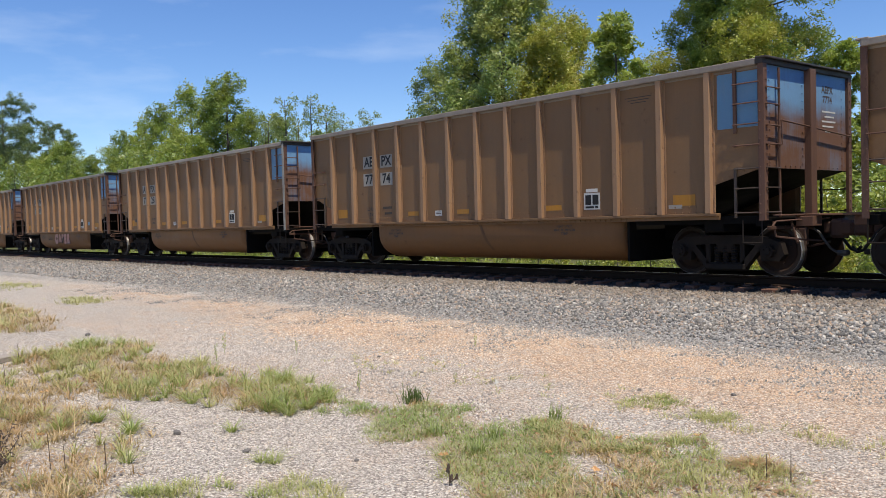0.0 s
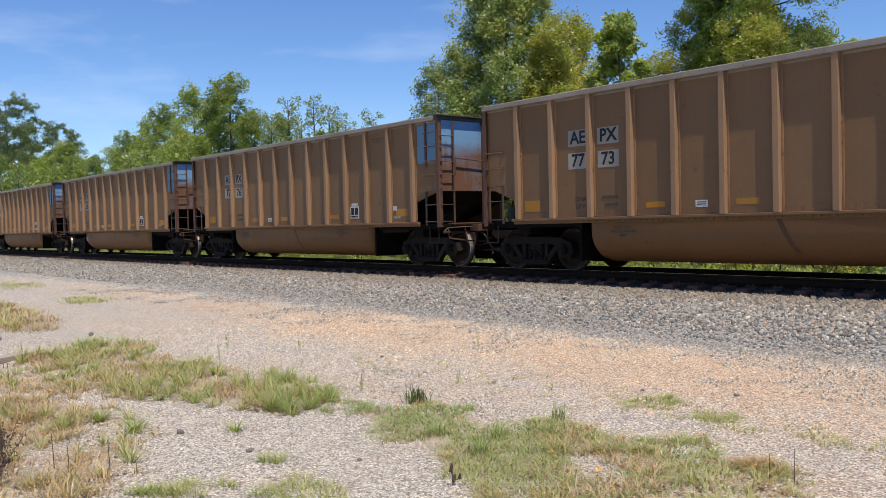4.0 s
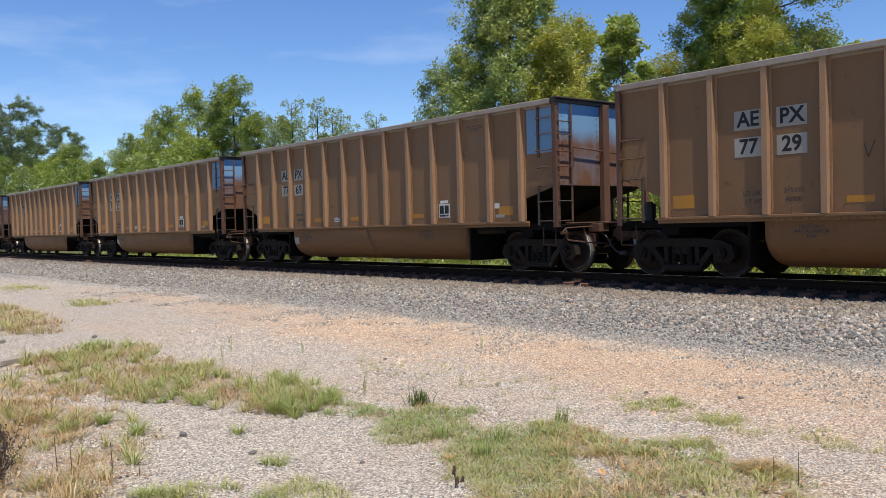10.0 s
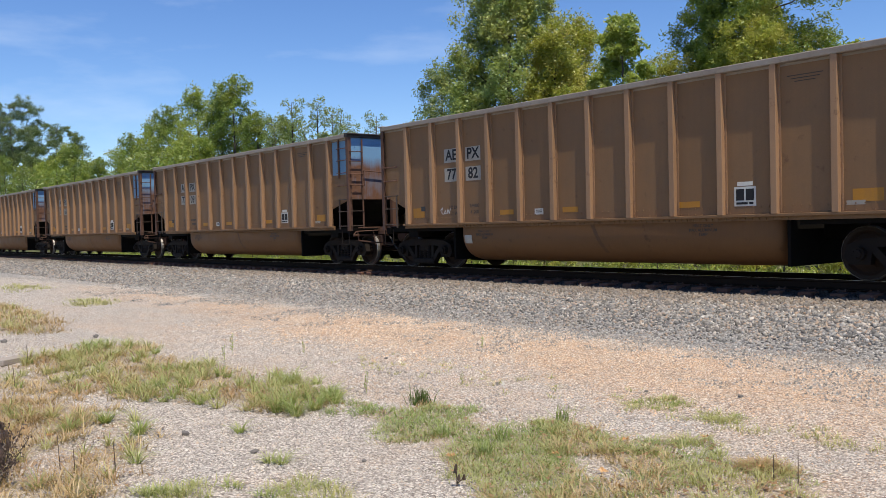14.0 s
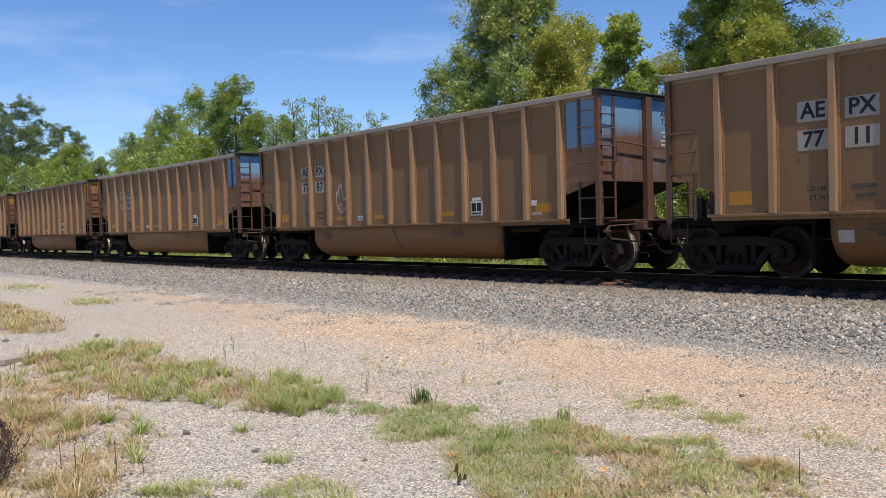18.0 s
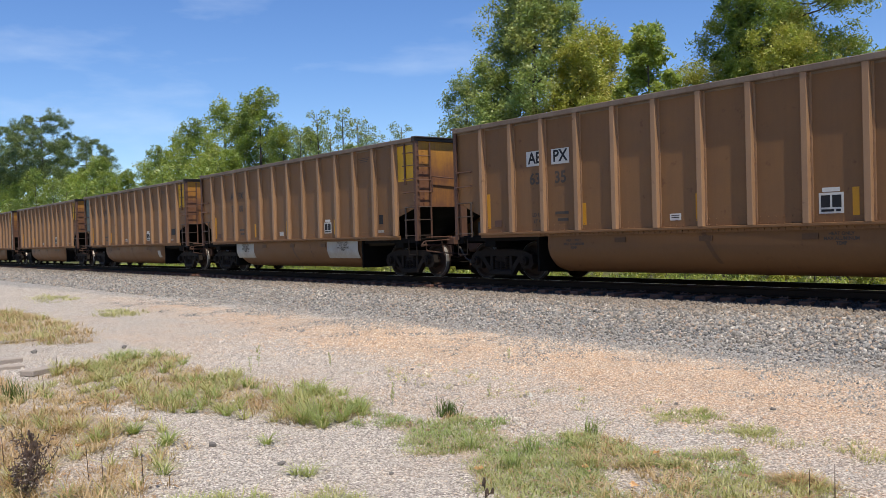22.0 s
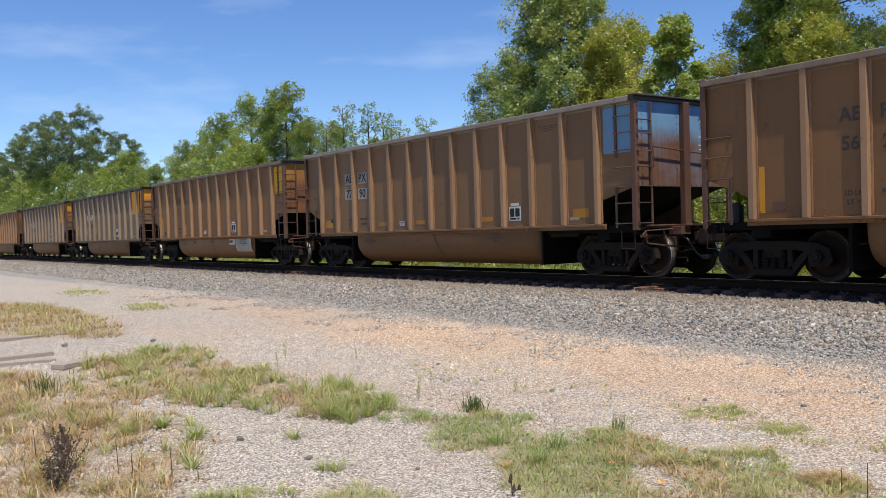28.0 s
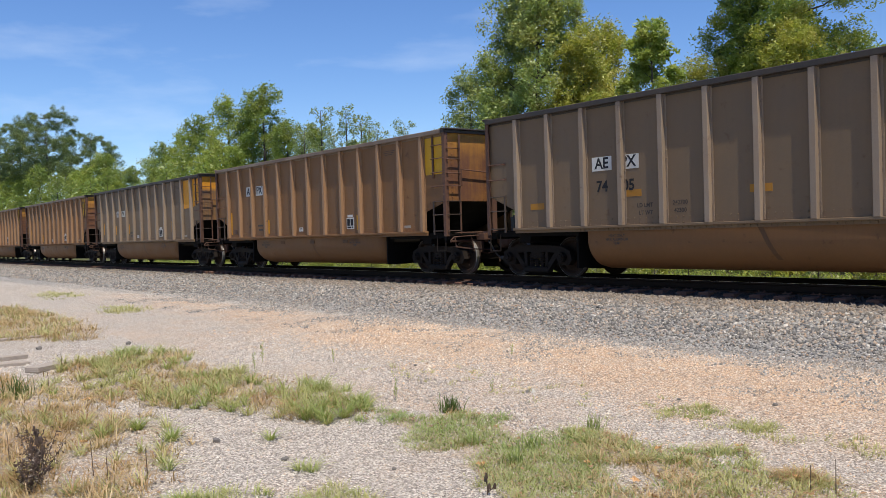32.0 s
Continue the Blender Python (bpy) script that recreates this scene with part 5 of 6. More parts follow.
def rake(mesh_name, outline, mat, y=-0.004):
    key = (mesh_name, mat.name)
    if key not in MESHES:
        MESHES[key] = Shape().prism(outline, "y", y, 0.0).mesh(mesh_name, mat)
    return MESHES[key]


KINDS = {
    "blue": (M_SHEET, M_POST, M_CHORD, M_BLUE, M_BLUE_END, "brown weathered coal gondola with sky-blue end panels and pale lettering plates"),
    "yellow": (M_SHEET_WARM, M_POST, M_CHORD_RUSTY, M_YELLOW, M_YELLOW_END, "brown weathered coal gondola with yellow end panels and upright amber stripes"),
    "orange": (M_SHEET_GREY, M_POST_GREY, M_CHORD_DARK, M_ORANGE, M_ORANGE_END, "grey-brown dusty coal gondola with bright orange end and dark top chord"),
}


def build_wagon(kind):
    m_sheet, m_post, m_chord, m_paint, m_end, label = KINDS[kind]
    car = thing("coal_wagon", label, "railway wagon", "wagons of the coal train", (0, TRACK_Y, RAIL_Z))
    put = lambda name, key, mats, at=(0, 0, 0), turn=0.0, parent=car, label="": part(name, shared(key, *mats), parent, at, label, turn)
    posts = POSTS_BLUE if kind == "blue" else POSTS
    for side in (-1, 1):
        turn = 0 if side < 0 else 180
        for i, x in enumerate(posts[:-1]):
            put("side_panel", "panel" if side < 0 else "panel_plain", [m_sheet], (x if side < 0 else -x, side * SHEET, 0), turn)
        for end in (-1, 1):
            ob = put("side_end_panel", "end_panel" if end > 0 else "end_panel_low", [m_sheet], (end * 6.225, side * SHEET, 0), 0 if end > 0 else 180)
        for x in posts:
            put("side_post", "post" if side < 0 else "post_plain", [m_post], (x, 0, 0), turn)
        put("top_chord", "top_chord", [m_chord], (0, 0, 0), turn)
        put("side_sill", "side_sill", [m_sheet], (0, 0, 0), turn)
        for end in (-1, 1):
            cp = shared("corner_post", M_RUSTY if kind == "blue" else M_RUSTY)
            ob = part("corner_post", cp, car, (end * (HALF - 0.03), 0, 0), "", 0)
            ob.matrix_basis = Matrix.Translation((end * (HALF - 0.03), 0, 0)) @ Matrix.Diagonal((end, -side, 1, 1))
        put("tub", "tub", [M_TUB], (0, 0, 0), turn, label="tan dusty steel tub hung between the bogies")
        put("tub_strap", "tub_strap", [M_STAIN], (0, 0, 0), turn)
    put("underframe", "underframe", [M_BLACK])
    # added sheets that keep the gaps beyond the tubs black like shade
    for x in (-4.52, 4.24):
        put("bulkhead", "bulkhead", [M_BLACK], (x, 0, 0))
    for x in (-5.80, 5.80):
        for y in (-1.36, 1.36):
            put("stringer", "stringer", [M_BLACK], (x, y, 0))
    for end in (-1, 1):
        turn = 0 if end > 0 else 180
        put("end_sheet", "end_sheet", [m_end], (end * (HALF - 0.06), 0, 0), turn)
        # slope sheets are black because their shade is put into the colour
        put("slope_sheet", "slope_sheet", [M_BLACK], (end * (HALF - 0.05), 0, 0), turn)
        put("end_post", "end_post", [M_RUSTY], (end * (HALF - 0.04), 0, 0), turn)
        put("end_chord", "end_chord", [M_CHORD_DARK if end > 0 and kind != "orange" else m_chord], (end * (HALF - 0.07), 0, 0), turn)
        put("end_platform", "end_platform", [M_RUSTY], (end * (HALF + 0.02), 0, 0), turn)
        put("coupler", "coupler", [M_COUPLER], (end * 7.28, 0, 0), turn)
        for key in ("brake_pipe", "brake_rod", "end_sill_bar"):
            put(key, key, [M_COUPLER], (end * (HALF - 0.05), 0, 0), turn)
        put("brake_hose", "brake_hose", [M_HOSE], (end * 7.28, 0, 0), turn)
        put("angle_cock", "angle_cock", [M_COUPLER], (end * (HALF - 0.02), 0, 0), turn)
        put("air_hose", "air_hose", [M_HOSE_GREY], (end * (HALF - 0.02), 0, 0), turn)
        put("uncoupling_lever", "uncoupling_lever", [M_RUSTY], (end * (HALF - 0.02), 0, 0), turn)
        put("end_handrail", "end_handrail", [M_RUSTY], (end * (HALF - 0.05), 0, 0), turn)
        # ladders stand at two opposite corners, short grab irons at the others
        ladder = put("side_ladder", "side_ladder", [M_RUSTY], (end * (HALF - 0.57), 0, 0), turn)
        part("stile", shared("lower_stile", M_GREYBAR), ladder)
        for z in (3.36, 3.02, 2.66, 2.30, 1.90, 1.56, 1.14):
            part("rung", shared("rung", M_GREYBAR if z < 2.0 else M_RUSTY), ladder, (0, -SHEET - 0.05 if z > 2 else -SIDE + 0.09, z))
        ladder = put("end_ladder", "end_ladder", [M_RUSTY], (end * (HALF - 0.02), end * -1.10, 0), turn)
        for z in (3.26, 2.98, 2.62, 2.30, 1.90, 1.56, 1.14):
            part("rung", shared("end_rung", M_GREYBAR if z < 2.0 else M_RUSTY), ladder, (0, -0.42, z))
        far = put("lower_ladder", "lower_stile", [M_GREYBAR], (end * (HALF - 0.57), 0, 0), 0)
        far.matrix_basis = Matrix.Translation((end * (HALF - 0.57), 0, 0)) @ Matrix.Diagonal((end, -end, 1, 1))
        for z in (2.66, 2.30, 1.90, 1.56, 1.14):
            part("rung", shared("rung", M_GREYBAR if z < 2.0 else M_RUSTY), far, (0, -SHEET - 0.05 if z > 2 else -SIDE + 0.09, z))
        for side in (-1, 1):
            st = put("step", "step", [M_BOGIE], (end * (HALF - 0.42), 0, 0), 0 if side < 0 else 180)
            st.matrix_basis = Matrix.Translation((end * (HALF - 0.42), 0, 0)) @ Matrix.Diagonal((end, -side, 1, 1))
    put("brake_valve", "brake_valve", [M_CANISTER], (-7.05, -0.85, 0))
    for end in (-1, 1):
        bogie = put("bogie", "bogie", [M_BOGIE], (end * 6.17, 0, 0))
        for side in (-1, 1):
            put("side_frame", "side_frame", [M_BOGIE], (0, side * 0.99, 0), 0 if side < 0 else 180, bogie)
            for x in (-0.17, 0.0, 0.17):
                put("spring", "spring", [M_BOGIE], (x, side * 0.99 - 0.02, 0), 0, bogie)
        put("brake_beam", "brake_beam", [M_BLACK], (0, 0, 0), 0, bogie)
        for x in (-0.889, 0.889):
            put("wheelset", "wheelset", [M_WHEEL, M_TREAD, M_RIM], (x, 0, WHEEL_R), 0, bogie)
    # painted end panels on the side
    face = -SHEET - 0.012
    if kind == "orange":
        part("paint_panel", rake("orange_end_paint", [(-0.46, -0.60), (0.40, -0.40), (0.40, 0.60), (-0.46, 0.60)], m_paint), car, (6.77, face, 3.06), "orange paint to the end of the side")
        part("paint_panel", plate(0.78, 1.22, m_paint), car, (5.70, face, 3.04), "orange painted panel of the side")
        part("paint_panel", plate(0.12, 0.75, M_REFLECT), car, (6.03, face - 0.001, 2.00))
    else:
        part("paint_panel", plate(0.78, 0.96, m_paint), car, (6.73, face, 3.10), "painted panel beside the end of the side")
    return car


def strokes(mesh_name, lines, r, mat):
    """Paint strokes along lines of (x, z), facing -y."""
    key = (mesh_name, mat.name)
    if key not in MESHES:
        sh = Shape()
        for line in lines:
            for (ax, az), (bx, bz) in zip(line, line[1:]):
                d = Vector((bx - ax, bz - az))
                n = Vector((-d.y, d.x)).normalized() * r
                e = d.normalized() * r
                sh.add([(ax - e.x + n.x, 0, az - e.y + n.y), (bx + e.x + n.x, 0, bz + e.y + n.y), (bx + e.x - n.x, 0, bz + e.y - n.y), (ax - e.x - n.x, 0, az - e.y - n.y)], [(3, 2, 1, 0)])
        MESHES[key] = sh.mesh(mesh_name, mat)
    return MESHES[key]


def bars(mesh_name, lines, mat):
    """Unreadable writing: short bars, given as (x, z, length, height)."""
    key = (mesh_name, mat.name)
    if key not in MESHES:
        sh = Shape()
        for x, z, w, h in lines:
            sh.box(x - w / 2, x + w / 2, -0.003, 0, z - h / 2, z + h / 2)
        MESHES[key] = sh.mesh(mesh_name, mat)
    return MESHES[key]


def mark_wagon(car, kind, left, right, style, limit="", tare="", seed=0):
    """Writing, plates and stripes on the camera's side. style: 'plates', 'paint' or 'two'."""
    rng = random.Random(seed)
    face = -SHEET - 0.012
    a, b = (-4.44, -3.645) if style != "paint" else (-4.42, -3.74)
    top, low = 2.79, 2.32
    la, lb = a + 0.08, b + 0.02
    if kind == "orange":
        a, b, top, low, la, lb = (-3.51, -2.78, 2.50, 2.01, -2.50, -1.55) if seed != 28 else (-3.66, -2.95, 2.43, 1.95, -2.55, -1.70)
    aci, tag = (3.38 + {11: 0.25, 12: 0.12}.get(seed, 0.04), -1.50) if kind == "blue" else (2.47, -0.62)
    ink = M_INK if style != "paint" else M_FAINT
    if style in ("plates", "two"):
        m = M_PLATE if style == "plates" else M_PLATE_WHITE
        dirty = [("sign", x, z) for x in (a, b) for z in ((top, low) if style == "plates" else (top,))]
        for name, x, z in dirty:
            part("lettering_plate", plate(0.54, 0.335 if kind != "orange" else 0.29, m), car, (x, face - 0.001, z + (-0.01 if x == b else 0)))
    for x, z, text in ((a, top, "AE"), (b, top - 0.01, "PX"), (a, low, left), (b, low - 0.01, right)):
        if text:
            word = ink if kind == "orange" or not (style == "two" and z < 2.5) else M_FAINT
            part("lettering", letters(text, 0.262 if style != "paint" and kind != "orange" else 0.232, word), car, (x, face - 0.0075, z))
    part("lettering", letters("LD LMT", 0.085, M_FAINT), car, (la, face - 0.004, 1.52))
    part("lettering", letters("LT WT", 0.085, M_FAINT), car, (la + 0.02, face - 0.004, 1.37))
    if limit:
        part("lettering", letters(limit, 0.085, M_FAINT), car, (lb, face - 0.004, 1.54))
        part("lettering", letters(tare, 0.085, M_FAINT), car, (lb, face - 0.004, 1.39))
    else:
        part("lettering", bars("weight_bars", [(0.0, 0.15, 0.40, 0.06), (0.03, 0.0, 0.32, 0.06)], M_FAINT), car, (lb, face - 0.004, 1.39))
    # data panel, tag, placard
    part("data_panel", plate(0.42, 0.34, M_PLATE_WHITE), car, (aci, face - 0.001, 1.46), "white-framed black data panel")
    part("data_panel", bars("data_panel_dark", [(-0.095, 0.03, 0.155, 0.20), (0.095, 0.03, 0.155, 0.20), (-0.06, -0.12, 0.22, 0.04), (0.12, -0.12, 0.08, 0.04)], M_INK), car, (aci, face - 0.006, 1.46))
    part("data_panel", plate(0.30, 0.07, M_PLATE_WHITE), car, (aci, face - 0.001, 1.68))
    if seed not in (27, 28):
        part("paper_tag", plate(0.26, 0.13, M_PLATE_WHITE), car, (tag, face - 0.001, 1.34), "small white paper tag")
        part("paper_tag", bars("tag_lines", [(0.0, 0.03, 0.18, 0.016), (0.0, -0.01, 0.18, 0.016)], M_FAINT), car, (tag, face - 0.006, 1.34))
    part("placard_holder", plate(0.30, 0.08, M_PLATE), car, (5.43, face - 0.001, 1.28))
    part("lettering", bars("builder_lines", [(0.0, 0.0, 0.62, 0.014), (0.0, -0.05, 0.5, 0.014), (0.0, -0.10, 0.36, 0.014)], M_FAINT), car, (4.62, face - 0.004, 3.42))
    # heat warnings on the tub
    part("lettering", letters("HEAT ONLY\nMAX ALUMINUM\nTEMP", 0.058, M_FAINT), car, (-3.35, -1.444, 0.85))
    part("lettering", letters("HEAT ONLY\nMAX ALUMINUM\nTEMP", 0.058, M_FAINT), car, (2.6, -1.444, 0.88))
    if kind == "blue":
        for x, w, h in ((-5.78, 0.46, 0.24), (-2.52, 0.44, 0.11), (-0.58, 0.44, 0.11), (2.36, 0.44, 0.11), (5.62, 0.48, 0.20)):
            part("amber_stripe", plate(w, h, M_REFLECT), car, (x, face, 1.40 + h / 2 - 0.10), "faded amber reflective patch")
        if rng.random() < 0.5:
            part("paper_tag", plate(0.16, 0.12, M_PLATE_WHITE if rng.random() < 0.5 else M_CANISTER), car, (5.33 if rng.random() < 0.6 else -5.60, face - 0.001, 1.52))
    elif kind == "yellow":
        for x, h in ((-6.06, 0.85), (-2.62 if seed == 20 else -2.97, 0.50), (-0.22 if seed == 20 else -0.10, 0.55)) + (() if seed == 21 else ((2.88, 0.48),)) + (((5.98, 0.95),) if seed == 22 else ()):
            part("amber_stripe", plate(0.11, h, M_REFLECT_BRIGHT), car, (x, face, 1.22 + h / 2), "upright amber reflective strip")
        part("placard_holder", plate(0.24, 0.15, M_RUSTY, 0.012), car, (-5.72, face - 0.001, 1.36))
        for x in (-2.04, 0.02, 2.07):
            part("tub_clip", plate(0.29, 0.10, M_STAIN, 0.02), car, (x, -1.441, 0.92))
    else:
        if seed == 28:
            for x, z in ((-5.62, 1.62), (-2.85, 1.78), (0.02, 1.72)):
                part("amber_stripe", plate(0.44, 0.14, M_REFLECT), car, (x, face, z), "faded amber reflective patch")
        for x, h in () if seed == 28 else ((-5.95, 0.60), (-3.92, 0.42), (-1.87, 0.46), (-0.20, 0.46), (3.85, 0.45)):
            part("amber_stripe", plate(0.11, h, M_REFLECT_BRIGHT), car, (x, face, 1.50 + h / 2), "upright amber reflective strip")
    # the end's own number, small
    e = part("lettering", bars("end_lines", [(0.0, 0.0, 0.5, 0.03), (0.02, -0.09, 0.36, 0.03), (0.0, -0.18, 0.52, 0.03), (-0.03, -0.27, 0.42, 0.03), (0.0, -0.36, 0.3, 0.03)], M_WHITE), car, (HALF - 0.047, 0.80, 2.98), "", 90)
    for text, z in (("AEPX", 3.38), (left + right, 3.20)):
        if left:
            part("lettering", letters(text, 0.13, M_FAINT), car, (HALF - 0.044, 0.75, z), "", 90)


# the wagons in order: kind, number, how it is written, load limit, tare
TRAIN = [
    ("blue", "", "", "plates"), ("blue", "77", "74", "plates"), ("blue", "77", "28", "plates", "245100", "40900"), ("blue", "77", "07", "plates", "244700", "41300"),
    ("blue", "77", "73", "plates"), ("blue", "77", "76", "plates"), ("blue", "77", "36", "plates"), ("blue", "77", "98", "plates"),
    ("blue", "77", "19", "plates"), ("blue", "77", "29", "plates", "245100", "40900"), ("blue", "77", "69", "plates"), ("blue", "77", "32", "plates"),
    ("blue", "77", "05", "plates"), ("blue", "77", "82", "plates", "244800", "41200"), ("blue", "77", "09", "plates"), ("blue", "77", "63", "plates"),
    ("blue", "77", "11", "plates"), ("blue", "77", "87", "plates"), ("blue", "77", "96", "plates"), ("yellow", "56", "97", "paint"),
    ("yellow", "63", "35", "two"), ("yellow", "54", "00", "paint"), ("yellow", "56", "99", "paint"), ("yellow", "53", "33", "paint"),
    ("yellow", "", "", "two"), ("yellow", "56", "24", "paint"), ("blue", "77", "90", "plates"), ("yellow", "56", "23", "paint"),
    ("orange", "71", "64", "two"), ("orange", "74", "05", "two", "242700", "42300"), ("yellow", "", "", "two"), ("orange", "", "", "two"),
    ("yellow", "", "", "paint"), ("yellow", "", "", "two"), ("yellow", "", "", "paint"),
]
WAGONS = []


def make_train():
    made = {}
    for i, (kind, left, right, style, *rest) in enumerate(TRAIN):
        at = pose(-8.01 - MIDDLE - PITCH * (i - 1), TRACK_Y, RAIL_Z)
        if kind in made:
            car = copy_thing(made[kind], at)
        else:
            car = made[kind] = build_wagon(kind)
            car.matrix_basis = at
        WAGONS.append((i - 1, kind, car))
    for i, kind, car in WAGONS:
        mark_wagon(car, kind, TRAIN[i + 1][1], TRAIN[i + 1][2], TRAIN[i + 1][3], *TRAIN[i + 1][4:6], seed=i)
    extras({i: car for i, kind, car in WAGONS})


def extras(cars):
    """What sets single wagons apart: spray paint, bare patches, odd panels."""
    face = -SHEET - 0.016
    # pink spray paint on a tub
    t = part("spray_painting", letters("C", 0.44, M_PINK, 0.17), cars[2], (-1.02, -1.452, 0.76), "pink spray-painted bubble letters with dark outlines")
    for x, c, h, d in ((-1.22, "C", 0.44, 0.0), (-0.62, "A", 0.38, 0.02), (-0.14, "P", 0.40, 0.0), (0.30, "E", 0.40, -0.03), (0.80, "R", 0.42, -0.01)):
        if c != "C":
            part("spray_letter", letters(c, h, M_PINK, 0.17), t, (x + 1.22, 0, 0.03 + d))
        part("spray_outline", letters(c, h, M_SCRIBBLE, 0.215), t, (x + 1.22, 0.003, 0.03 + d if c != "C" else 0.0))
    loops = [[(0.09 * i + 0.05 * math.cos(a * 0.9 + i), 0.06 * math.sin(a * 0.9 + 1.7 * i)) for a in range(7)] for i in range(8)]
    part("spray_scribble", strokes("dark_scribble", loops, 0.009, M_SCRIBBLE), cars[2], (-2.40, -1.447, 0.78), "dark scribbled tag")
    # chalk flame
    part("chalk_drawing", strokes("chalk_flame", [[(0.12, 0.0), (0.0, 0.25), (0.03, 0.52), (0.10, 0.40), (0.16, 0.62), (0.28, 0.72), (0.34, 0.45), (0.40, 0.25), (0.52, 0.32), (0.60, 0.20), (0.48, 0.02), (0.30, -0.12)], [(0.22, 0.16), (0.14, 0.05), (0.20, -0.10), (0.32, -0.02), (0.30, 0.14), (0.22, 0.16)]], 0.012, M_WHITE), cars[16], (-2.75, face, 1.62), "white chalk flame drawing")
    part("chalk_drawing", strokes("chalk_squiggle", [[(0, 0.1), (0.08, 0.16), (0.04, 0.05), (0.10, 0.0)], [(0.14, 0.02), (0.18, 0.10), (0.22, 0.02), (0.15, 0.02)], [(0.26, 0.02), (0.28, 0.12), (0.34, 0.02), (0.38, 0.13)]], 0.010, M_WHITE), cars[12], (-4.9, face, 1.36), "white chalk scribble")
    for j, (x, line) in enumerate(((0.0, [(0, 0.2), (0.06, 0.0), (0.16, 0.24)]), (1.0, [(0.14, 0.5), (0.0, 0.5), (0.0, 0.05), (0.2, 0.0)]), (2.0, [(0.02, 0.5), (0.0, 0.0), (0.22, 0.06)]), (3.05, [(0, 0.5), (0.15, 0.45), (0.23, 0.2), (0.0, 0.0)]))):
        part("dark_scrawl", strokes("dark_scrawl_" + "abcd"[j], [line], 0.011, M_STAIN), cars[8], (-2.45 + x, face, 2.0), "dark painted scrawl")
    # pale aluminium patches with heat warnings on tubs
    for i, at, w in ((20, -3.62, 1.45), (20, 3.2, 1.80), (26, 3.25, 1.5)):
        p = part("bare_patch", tub_patch(w, 0.52, 1.03, M_TUB_PALE), cars[i], (at, 0, 0), "pale bare aluminium patch on the tub")
        if w > 0.9:
            for j, text in enumerate(("RADIANT THAN", "HEAT ONLY", "MAX ALUMINUM", "TEMP")):
                part("lettering", letters(text, 0.062, M_FAINT), p, (0.05, -1.450, 0.99 - 0.075 * j))
    part("bare_patch", tub_patch(0.34, 0.52, 0.82, M_TUB_PALE), cars[21], (3.66, 0, 0), "pale riveted patch on the tub")
    part("black_tag", plate(0.44, 0.26, M_INK), cars[21], (5.62, face, 1.62), "black unreadable sign on the side")
    part("bare_patch", tub_patch(0.55, 0.80, 1.02, M_PLATE_WHITE), cars[26], (2.15, 0, 0), "white paint patch on the tub")
    for i in (5, 9, 12, 15, 10):
        part("bare_patch", tub_patch(0.26, 0.64, 0.84, M_TUB_PALE), cars[i], (-3.94, 0, 0), "pale riveted patch at the end of the tub")
    # a teal end panel, silvered corner posts, small odd tags
    part("paint_panel", rake("teal_end_paint", [(-0.48, -0.85), (0.44, -1.05), (0.44, 0.88), (-0.48, 0.88)], M_TEAL), cars[21], (-6.76, face + 0.004, 2.78), "faded teal end panel")
    for i in (23, 1):
        ob = part("corner_cover", Shape().box(-0.05, 0.06, -0.01, 0.0, 1.0, 3.7).mesh("corner_cover", M_TUB_PALE), cars[i], (HALF - 0.04, -SIDE + 0.006, 0), "pale grey corner post facing")
    part("paper_tag", plate(0.22, 0.16, M_BLUE), cars[2], (4.45, face, 1.50), "pale blue paper tag")
    part("paper_tag", plate(0.20, 0.26, M_INK), cars[20], (5.45, face, 1.62), "black and white tag")
    part("paper_tag", plate(0.14, 0.12, M_WHITE), cars[24], (4.55, face, 1.70), "white tag")


make_train()


